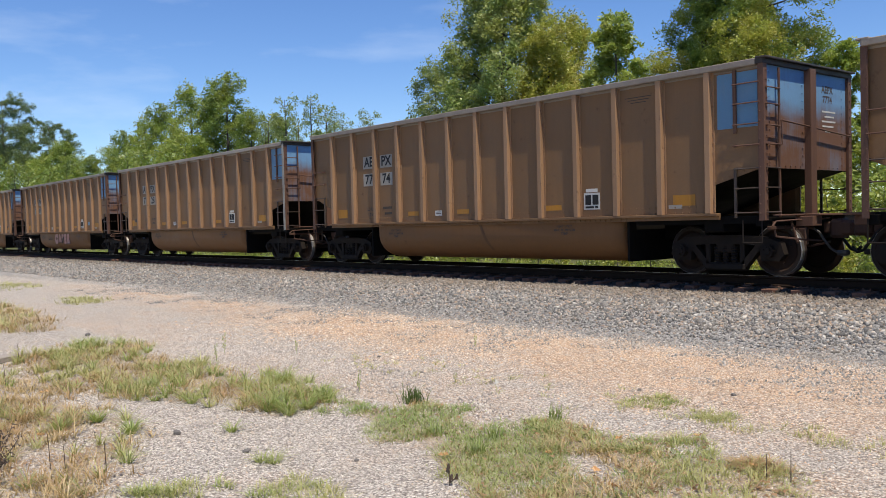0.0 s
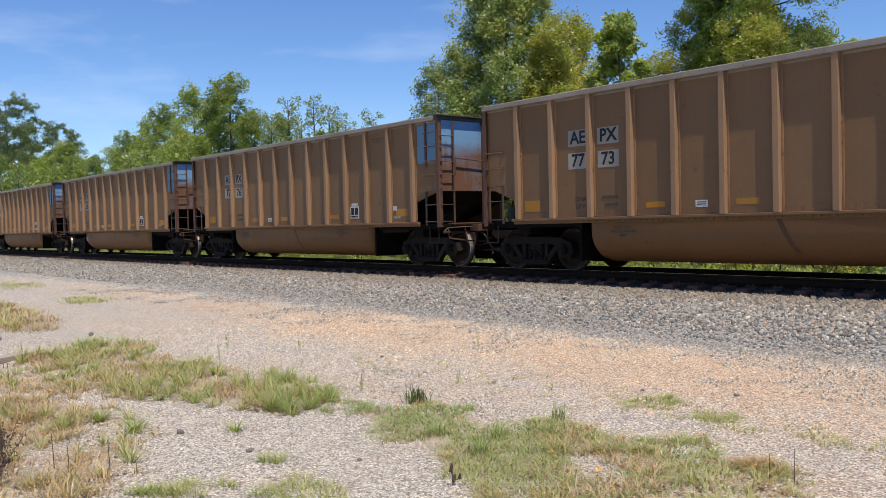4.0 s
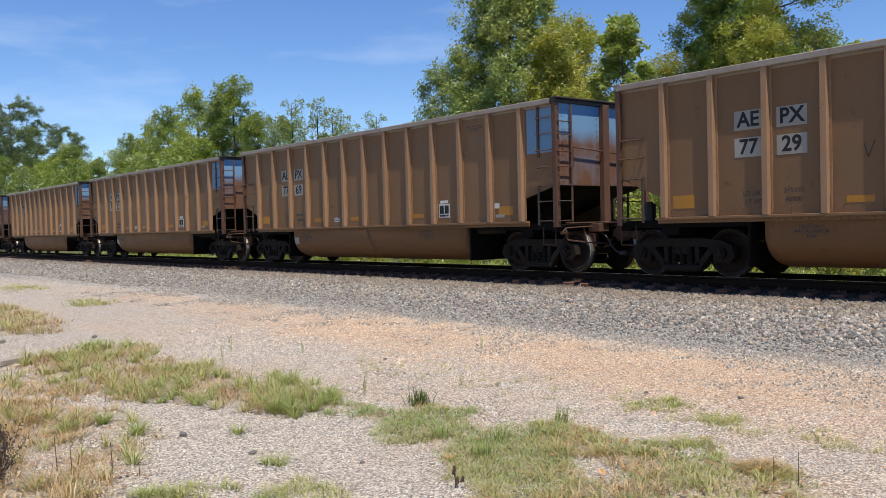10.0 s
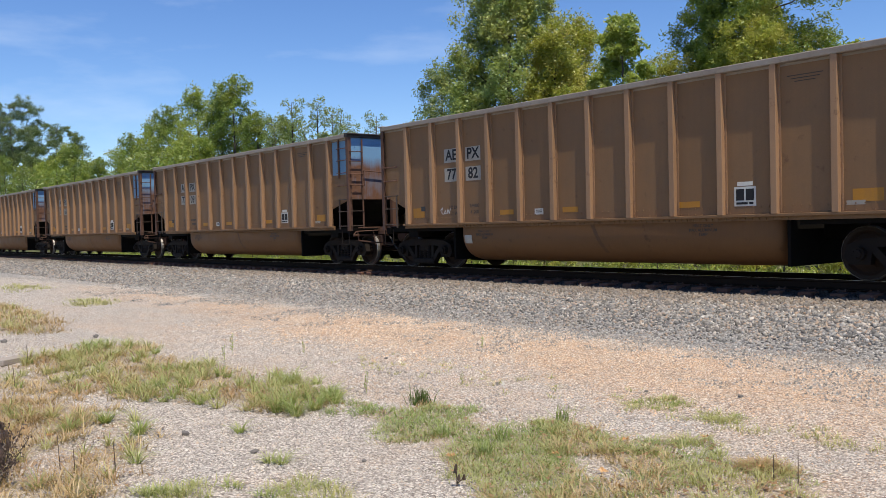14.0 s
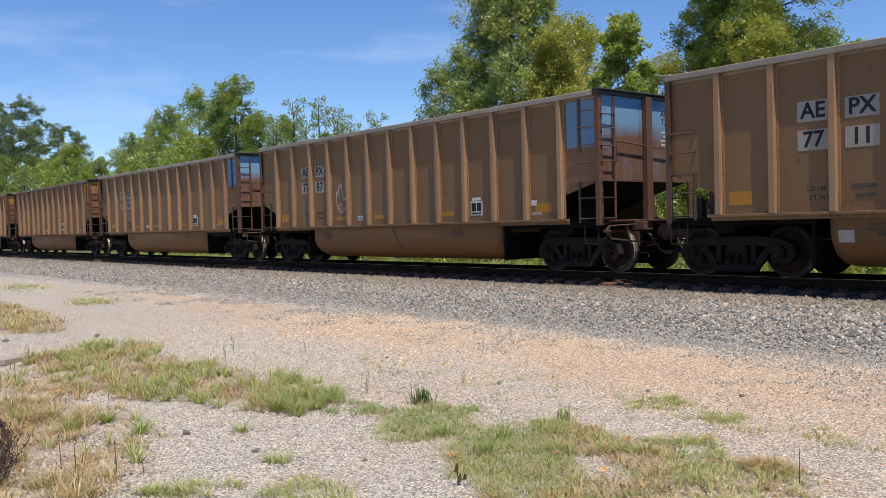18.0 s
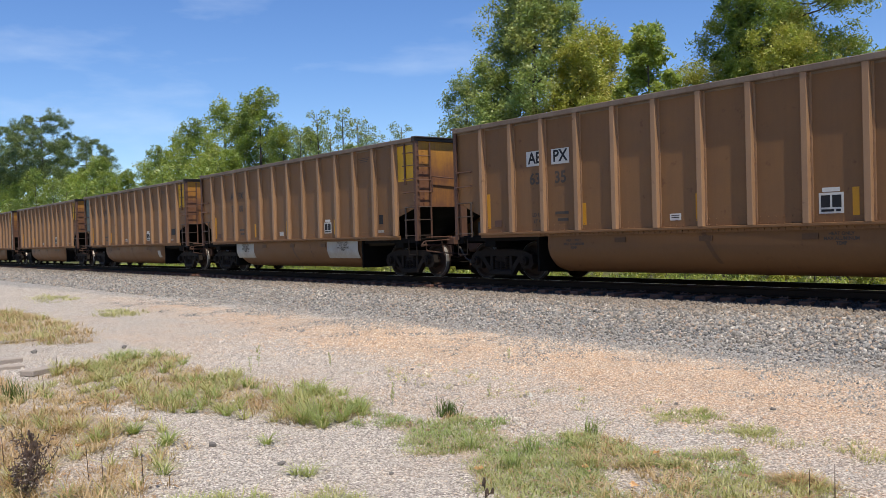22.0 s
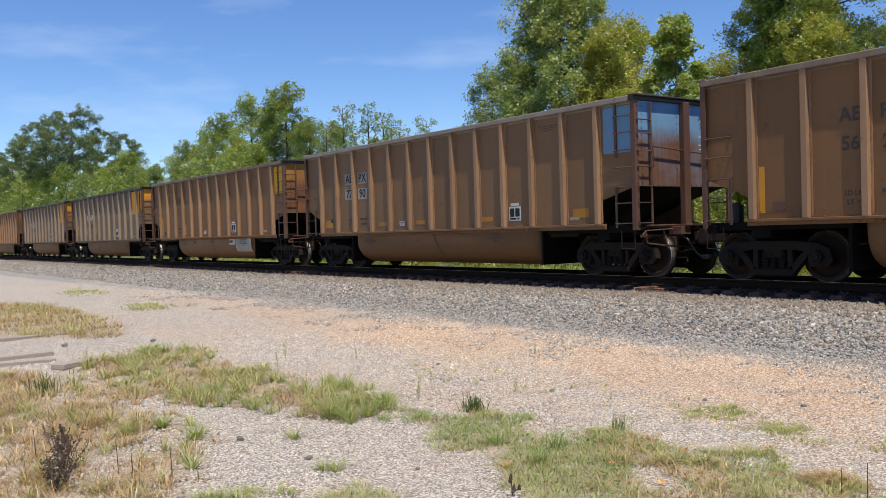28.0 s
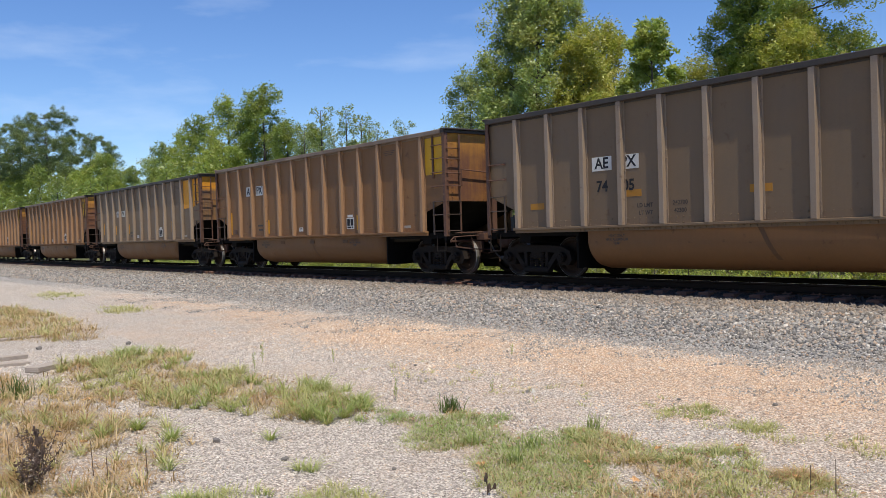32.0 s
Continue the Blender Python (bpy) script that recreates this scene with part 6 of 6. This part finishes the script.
# ---- trees ----
def tree_meshes(name, seed, height, spread, bare, leaf, leaves, mat, shape="round", lobes=26):
    """Trunk and limbs as one mesh, the crown of single leaves as another. bare: share of the height free of leaves."""
    rng = np.random.default_rng(seed)
    wood = Shape()
    girth = 0.012 * height + 0.03
    levels = 9
    lean = rng.normal(0, 0.02, 2)
    spine = [Vector((lean[0] * z + 0.15 * math.sin(3 * z / height + seed), lean[1] * z + 0.15 * math.cos(2.3 * z / height + seed), z)) for z in np.linspace(-0.1, height * 0.95, levels)]
    for i in range(levels - 1):
        wood.rod(spine[i], spine[i + 1], girth * (1 - i / levels), 7, girth * (1 - (i + 1) / levels), caps=False)

    def along(z):
        u = min(max((z + 0.1) / (height * 0.95 + 0.1), 0), 0.999) * (levels - 1)
        return spine[int(u)].lerp(spine[int(u) + 1], u - int(u))
    cen, rad = [], []
    for i in range(lobes):
        u = (i + rng.random()) / lobes
        if shape == "round":
            out = (0.25 + 0.95 * math.sin(math.pi * min(1, (0.12 + 0.88 * u) ** 0.75))) * 0.72
        elif shape == "column":
            out = 0.75 + 0.25 * math.sin(5 * u)
        elif shape == "cone":
            out = (1.0 - u) ** 0.8 * 0.8
        else:
            out = (0.35 + 0.65 * math.sin(math.pi * (0.15 + 0.75 * u))) * 0.95
        w = i * 2.39996 + rng.uniform(-0.5, 0.5)
        reach = spread * out * (rng.uniform(0.55, 1.1) if shape != "round" else rng.uniform(0.45, 1.0))
        lobe = spread * {"round": 0.34, "cone": 0.30, "pine": 0.35, "column": 0.40}[shape] * rng.uniform(0.7, 1.2) * (0.75 + 0.35 * (1 - u))
        z = height * (bare + (0.97 - bare) * u)
        tip = along(z) + Vector((math.cos(w) * reach, math.sin(w) * reach, 0))
        start = along(max(0.4, z - reach * (0.7 if shape != "pine" else 0.2)))
        mid = start.lerp(tip, 0.5) + Vector((0, 0, -0.08 * reach))
        r = girth * 0.30 * (1 - 0.6 * u)
        wood.rod(start, mid, r, 5, r * 0.65, caps=False)
        wood.rod(mid, tip, r * 0.65, 5, r * 0.2, caps=False)
        for j in range(18):
            d = Vector(rng.normal(0, 1, 3)).normalized()
            if shape == "pine":
                d.z *= 0.65
            p = tip + d * lobe * rng.uniform(0.45, 1.05)
            if p.z < height * bare * 0.7:
                p.z = height * bare * 0.7 + 0.2
            cen.append(p[:])
            rad.append(lobe * rng.uniform(0.24, 0.50))
            if j < 3:
                wood.rod(tip, p, r * 0.2, 4, r * 0.06, caps=False)
    cen, rad = np.array(cen), np.array(rad)
    pick = rng.choice(len(cen), leaves, p=rad ** 1.6 / (rad ** 1.6).sum())
    off = rng.normal(0, 1, (leaves, 3))
    off *= (rng.random(leaves) ** 0.45 / np.maximum(np.linalg.norm(off, axis=1), 1e-6))[:, None]
    if shape == "pine":
        off[:, 2] *= 0.75
    pos = cen[pick] + off * (rad[pick] * rng.uniform(0.7, 1.5, leaves))[:, None]
    pos[:, 2] = np.maximum(pos[:, 2], 0.15)
    u = rng.normal(0, 1, (leaves, 3))
    u[:, 2] = u[:, 2] * 0.6 - 0.2
    u /= np.linalg.norm(u, axis=1)[:, None]
    h = rng.normal(0, 0.75, (leaves, 3)) + np.array([0.25, -0.35, 0.75])
    v = np.cross(u, h)
    v /= np.maximum(np.linalg.norm(v, axis=1), 1e-6)[:, None]
    size = leaf * rng.uniform(0.6, 1.3, leaves)[:, None]
    broad = 0.55 if shape != "pine" else 0.30
    nrm = np.cross(u, v) * 0.12
    p = np.stack([pos - u * size - v * size * broad, pos - u * size * 0.6 + v * size * broad + nrm * size, pos + u * size], 1).reshape(-1, 3)
    f = np.arange(leaves * 3).reshape(-1, 3)
    return wood.mesh(name + "_trunk", M_BARK, smooth=True), soup(name + "_crown", p, f, mat)


def plant_tree(name, meshes, at, label, turn=0.0, size=1.0, group="trees behind the track", category="tree", top=0.0):
    """top: the height that the crown reaches, in place of a size."""
    if top:
        co = np.empty(len(meshes[1].vertices) * 3, np.float32)
        meshes[1].vertices.foreach_get("co", co)
        size = top / float(np.quantile(co[2::3], 0.9995))
    t = thing(name, label, category, group)
    t.matrix_basis = Matrix.Translation((at[0], at[1], float(ground_height(*at)) - 0.05)) @ pose(0, 0, 0, 0, 0, turn) @ Matrix.Diagonal((size, size, size, 1))
    part("trunk", meshes[0], t)
    part("crown", meshes[1], t)
    return t


def make_trees():
    rng = random.Random(9)
    full = tree_meshes("tall_tree", 3, 18.0, 4.7, 0.04, 0.092, 150000, M_LEAF_OLIVE, lobes=70)
    sparse = tree_meshes("sparse_tree", 31, 12.6, 3.6, 0.08, 0.092, 30000, M_LEAF_GREY, lobes=26)
    golden = tree_meshes("yellowish_tree", 4, 12.8, 3.6, 0.05, 0.085, 42000, M_LEAF_YELLOW, lobes=34)
    bright = tree_meshes("young_tree", 5, 12.6, 2.5, 0.05, 0.110, 30000, M_LEAF_LIGHT, lobes=28)
    ivy = tree_meshes("ivy_clad_tree", 6, 19.0, 1.25, 0.04, 0.105, 34000, M_LEAF_DARK, "column", lobes=34)
    limbs = tree_meshes("heavy_limbed_tree", 17, 18.0, 3.6, 0.45, 0.105, 48000, M_LEAF, "pine", lobes=34)
    feathery = tree_meshes("feathery_tree", 7, 15.0, 4.4, 0.03, 0.115, 30000, M_LEAF_LIGHT, lobes=40)
    upright = tree_meshes("upright_tree", 8, 15.5, 3.7, 0.03, 0.115, 28000, M_LEAF, lobes=38)
    rounds = tree_meshes("spreading_tree", 7, 15.0, 5.4, 0.03, 0.175, 13000, M_LEAF_LIGHT, lobes=32)
    rounds2 = tree_meshes("spreading_tree", 8, 15.5, 5.0, 0.03, 0.170, 13000, M_LEAF, lobes=32)
    thin = tree_meshes("slender_tree", 12, 11.4, 1.35, 0.12, 0.080, 4200, M_LEAF_GREY, "column", lobes=30)
    pine = tree_meshes("pine", 14, 26.0, 5.2, 0.50, 0.19, 32000, M_NEEDLE, "pine", lobes=28)
    bush = [tree_meshes("bush", 20 + i, h, w, 0.02, 0.110, 2300, m, lobes=14) for i, (h, w, m) in enumerate(((5.5, 2.6, M_LEAF), (4.5, 2.3, M_LEAF_LIGHT), (6.5, 2.6, M_LEAF_DARK), (3.2, 2.0, M_LEAF_YELLOW)))]
    plant_tree("broadleaf_tree", full, (-36.3, 35.0), "tall broadleaf tree with a dense olive-green crown", 20)
    plant_tree("broadleaf_tree", sparse, (-42.0, 34.6), "loose grey-green tree beside a taller one", 70, 0.93)
    plant_tree("broadleaf_tree", golden, (-32.2, 34.6), "yellowish-green broadleaf tree between taller trees", 70, top=12.5)
    plant_tree("broadleaf_tree", golden, (-33.8, 37.6), "yellow-green broadleaf tree behind another crown", 200, top=13.5)
    plant_tree("broadleaf_tree", bright, (-25.3, 31.6), "young tree with fresh bright green leaves", 10, top=11.1)
    plant_tree("broadleaf_tree", ivy, (-23.4, 35.0), "tall dark trunk clad in ivy leaves", 40)
    plant_tree("broadleaf_tree", limbs, (-20.9, 36.5), "tall dark pine with heavy spreading limbs", 160)
    plant_tree("broadleaf_tree", golden, (-19.6, 33.0), "young yellow-green tree before darker trees", 140, top=10.0)
    plant_tree("broadleaf_tree", golden, (-20.6, 35.4), "tall yellow-green tree among darker ones", 30, top=11.6)
    plant_tree("broadleaf_tree", bright, (-22.2, 33.6), "small bright green tree at the edge of the wood", 220, top=9.2)
    plant_tree("broadleaf_tree", golden, (-24.0, 33.4), "small leafy tree between taller trees", 90, top=9.4)
    plant_tree("broadleaf_tree", golden, (-29.8, 33.0), "small yellow-green tree between taller trees", 190, 0.66)
    plant_tree("broadleaf_tree", bright, (-16.9, 36.0), "slim bright green tree beyond the track", 250, top=8.9)
    plant_tree("broadleaf_tree", upright, (-30.2, 38.0), "dark green tree filling the wood behind", 60, top=11.8)
    plant_tree("broadleaf_tree", upright, (-26.2, 38.5), "dark green tree in the shade of the wood", 160, top=11.2)
    plant_tree("broadleaf_tree", golden, (-13.5, 35.0), "low green tree at the edge of the wood", 250, top=7.6)
    plant_tree("broadleaf_tree", bright, (-9.5, 36.0), "low bright green tree beyond the track", 300, 0.64)
    plant_tree("broadleaf_tree", golden, (-3.0, 35.0), "low yellow-green tree beyond the track", 20, 0.6)
    plant_tree("broadleaf_tree", bright, (4.0, 36.0), "low bright green tree beyond the track", 120, 0.65)
    wood = (  # place and height of the trees along the wood's edge
        (-71.0, 36.5, 12.4), (-75.8, 36.8, 16.3), (-79.2, 38.0, 15.2), (-82.4, 36.5, 16.2), (-88.5, 36.5, 15.0), (-94.6, 36.5, 14.4), (-100.5, 36.5, 13.4),
        (-106.5, 37.0, 12.4), (-112.5, 36.0, 11.5), (-119.0, 37.0, 12.0), (-126.0, 38.0, 14.4), (-132.5, 38.0, 15.2), (-66.8, 37.0, 11.6), (-62.0, 38.5, 9.8), (-57.0, 38.0, 8.6))
    for i, (x, y, h) in enumerate(wood):
        plant_tree("broadleaf_tree", (upright, feathery)[i % 2 if i > 3 else (0, 0, 0, 1)[i]], (x, y), "leafy broadleaf tree in full green leaf at the wood's edge", rng.uniform(0, 360), top=h)
    for x, y, s in ((-76.0, 33.0, 0.70), (-138, 37, 0.86), (-145, 39, 0.9), (-155, 39, 0.95), (-165, 38, 1.0), (-178, 38, 0.95), (-194, 39, 1.1), (-212, 40, 1.15), (-231, 41, 1.3), (-252, 42, 1.35), (-285, 43, 1.4), (-335, 44, 1.5), (-410, 46, 1.7), (-52, 39, 0.43)):
        plant_tree("broadleaf_tree", rounds if rng.random() < 0.6 else rounds2, (x, y), "spreading broadleaf tree in full green leaf", rng.uniform(0, 360), s)
    for x, y, h in ((-66.0, 35.5, 11.6), (-64.6, 35.5, 11.0), (-62.6, 35.5, 12.6), (-60.6, 36.0, 10.6), (-58.7, 35.5, 12.0), (-57.0, 36.0, 11.2), (-55.4, 35.5, 10.3), (-54.2, 35.5, 9.6), (-50.0, 35.5, 9.9)):
        plant_tree("slender_tree", thin, (x, y), "slender sparse young tree with small leaves", rng.uniform(0, 360), top=h)
    for x, y, h in ((-195, 41, 27.8), (-174, 41, 27.2), (-148, 41, 20.0), (-222, 42, 25.8), (-250, 43, 26.0)):
        plant_tree("pine", pine, (x, y), "tall pine with a flat-topped dark crown", rng.uniform(0, 360), top=h)
    x = -330.0
    while x < 14:
        k = bush[rng.randrange(4)]
        s = rng.uniform(0.75, 1.2) * (2.2 if x < -150 else 1.5 if x < -75 else 0.8)
        plant_tree("bush", k, (x, 27.0 + rng.uniform(-1.5, 3.0) + (3 if x < -75 else 0)), "leafy green undergrowth shrub", rng.uniform(0, 360), s, "shrubs behind the track", "shrub")
        x += 2.3 if x > -60 else (4.2 if x > -150 else 13.0)
    x = -45.0
    while x < 4:
        plant_tree("bush", bush[rng.choice((1, 3))], (x, 22.5 + rng.uniform(-1.0, 1.0)), "low bright green shrub beyond the track", rng.uniform(0, 360), rng.uniform(0.22, 0.42), "shrubs behind the track", "shrub")
        x += 1.6


make_trees()
make_grass()
make_tufts()


# ---- what moves ----
RUN = [  # seconds, way of the train
    (0, -7.90),
    (1, 6.12),
    (2, 20.03),
    (3, 34.08),
    (6, 76.00),
    (7, 90.14),
    (8, 104.40),
    (9, 118.62),
    (10, 132.79),
    (11, 147.09),
    (12, 160.88),
    (13, 175.10),
    (14, 189.49),
    (17, 232.83),
    (18, 247.19),
    (19, 261.15),
    (20, 275.70),
    (21, 290.23),
    (22, 304.79),
    (23, 319.40),
    (24, 333.92),
    (25, 348.62),
    (28, 392.39),
    (29, 407.00),
    (30, 421.78),
    (31, 436.57),
    (32, 451.53),
]


def motions():
    """The train rolls by; its wheelsets turn."""
    times = [a for a, b in RUN]
    ways = [b for a, b in RUN]
    first = ways[0]
    for i, kind, car in WAGONS:
        walk(car, [(t, pose(w - MIDDLE - PITCH * i, TRACK_Y, RAIL_Z)) for t, w in RUN])
    turned = {}
    steps = [k / FPS for k in range(int(32 * FPS) + 1)]
    spin = [math.degrees((np.interp(t, times, ways) - first) / WHEEL_R) for t in steps]
    for i, kind, car in WAGONS:
        for bogie in car.children:
            for axle in bogie.children:
                if not axle.name.startswith("wheelset"):
                    continue
                at = axle.matrix_basis.translation.copy()
                key = round(at.x, 2)
                if key not in turned:
                    walk(axle, [(t, pose(at.x, at.y, at.z, 0, a, 0)) for t, a in zip(steps, spin)])
                    turned[key] = axle.animation_data
                else:
                    axle.rotation_mode = "QUATERNION"
                    axle.animation_data_create()
                    axle.animation_data.action = turned[key].action
                    axle.animation_data.action_slot = turned[key].action_slot


motions()
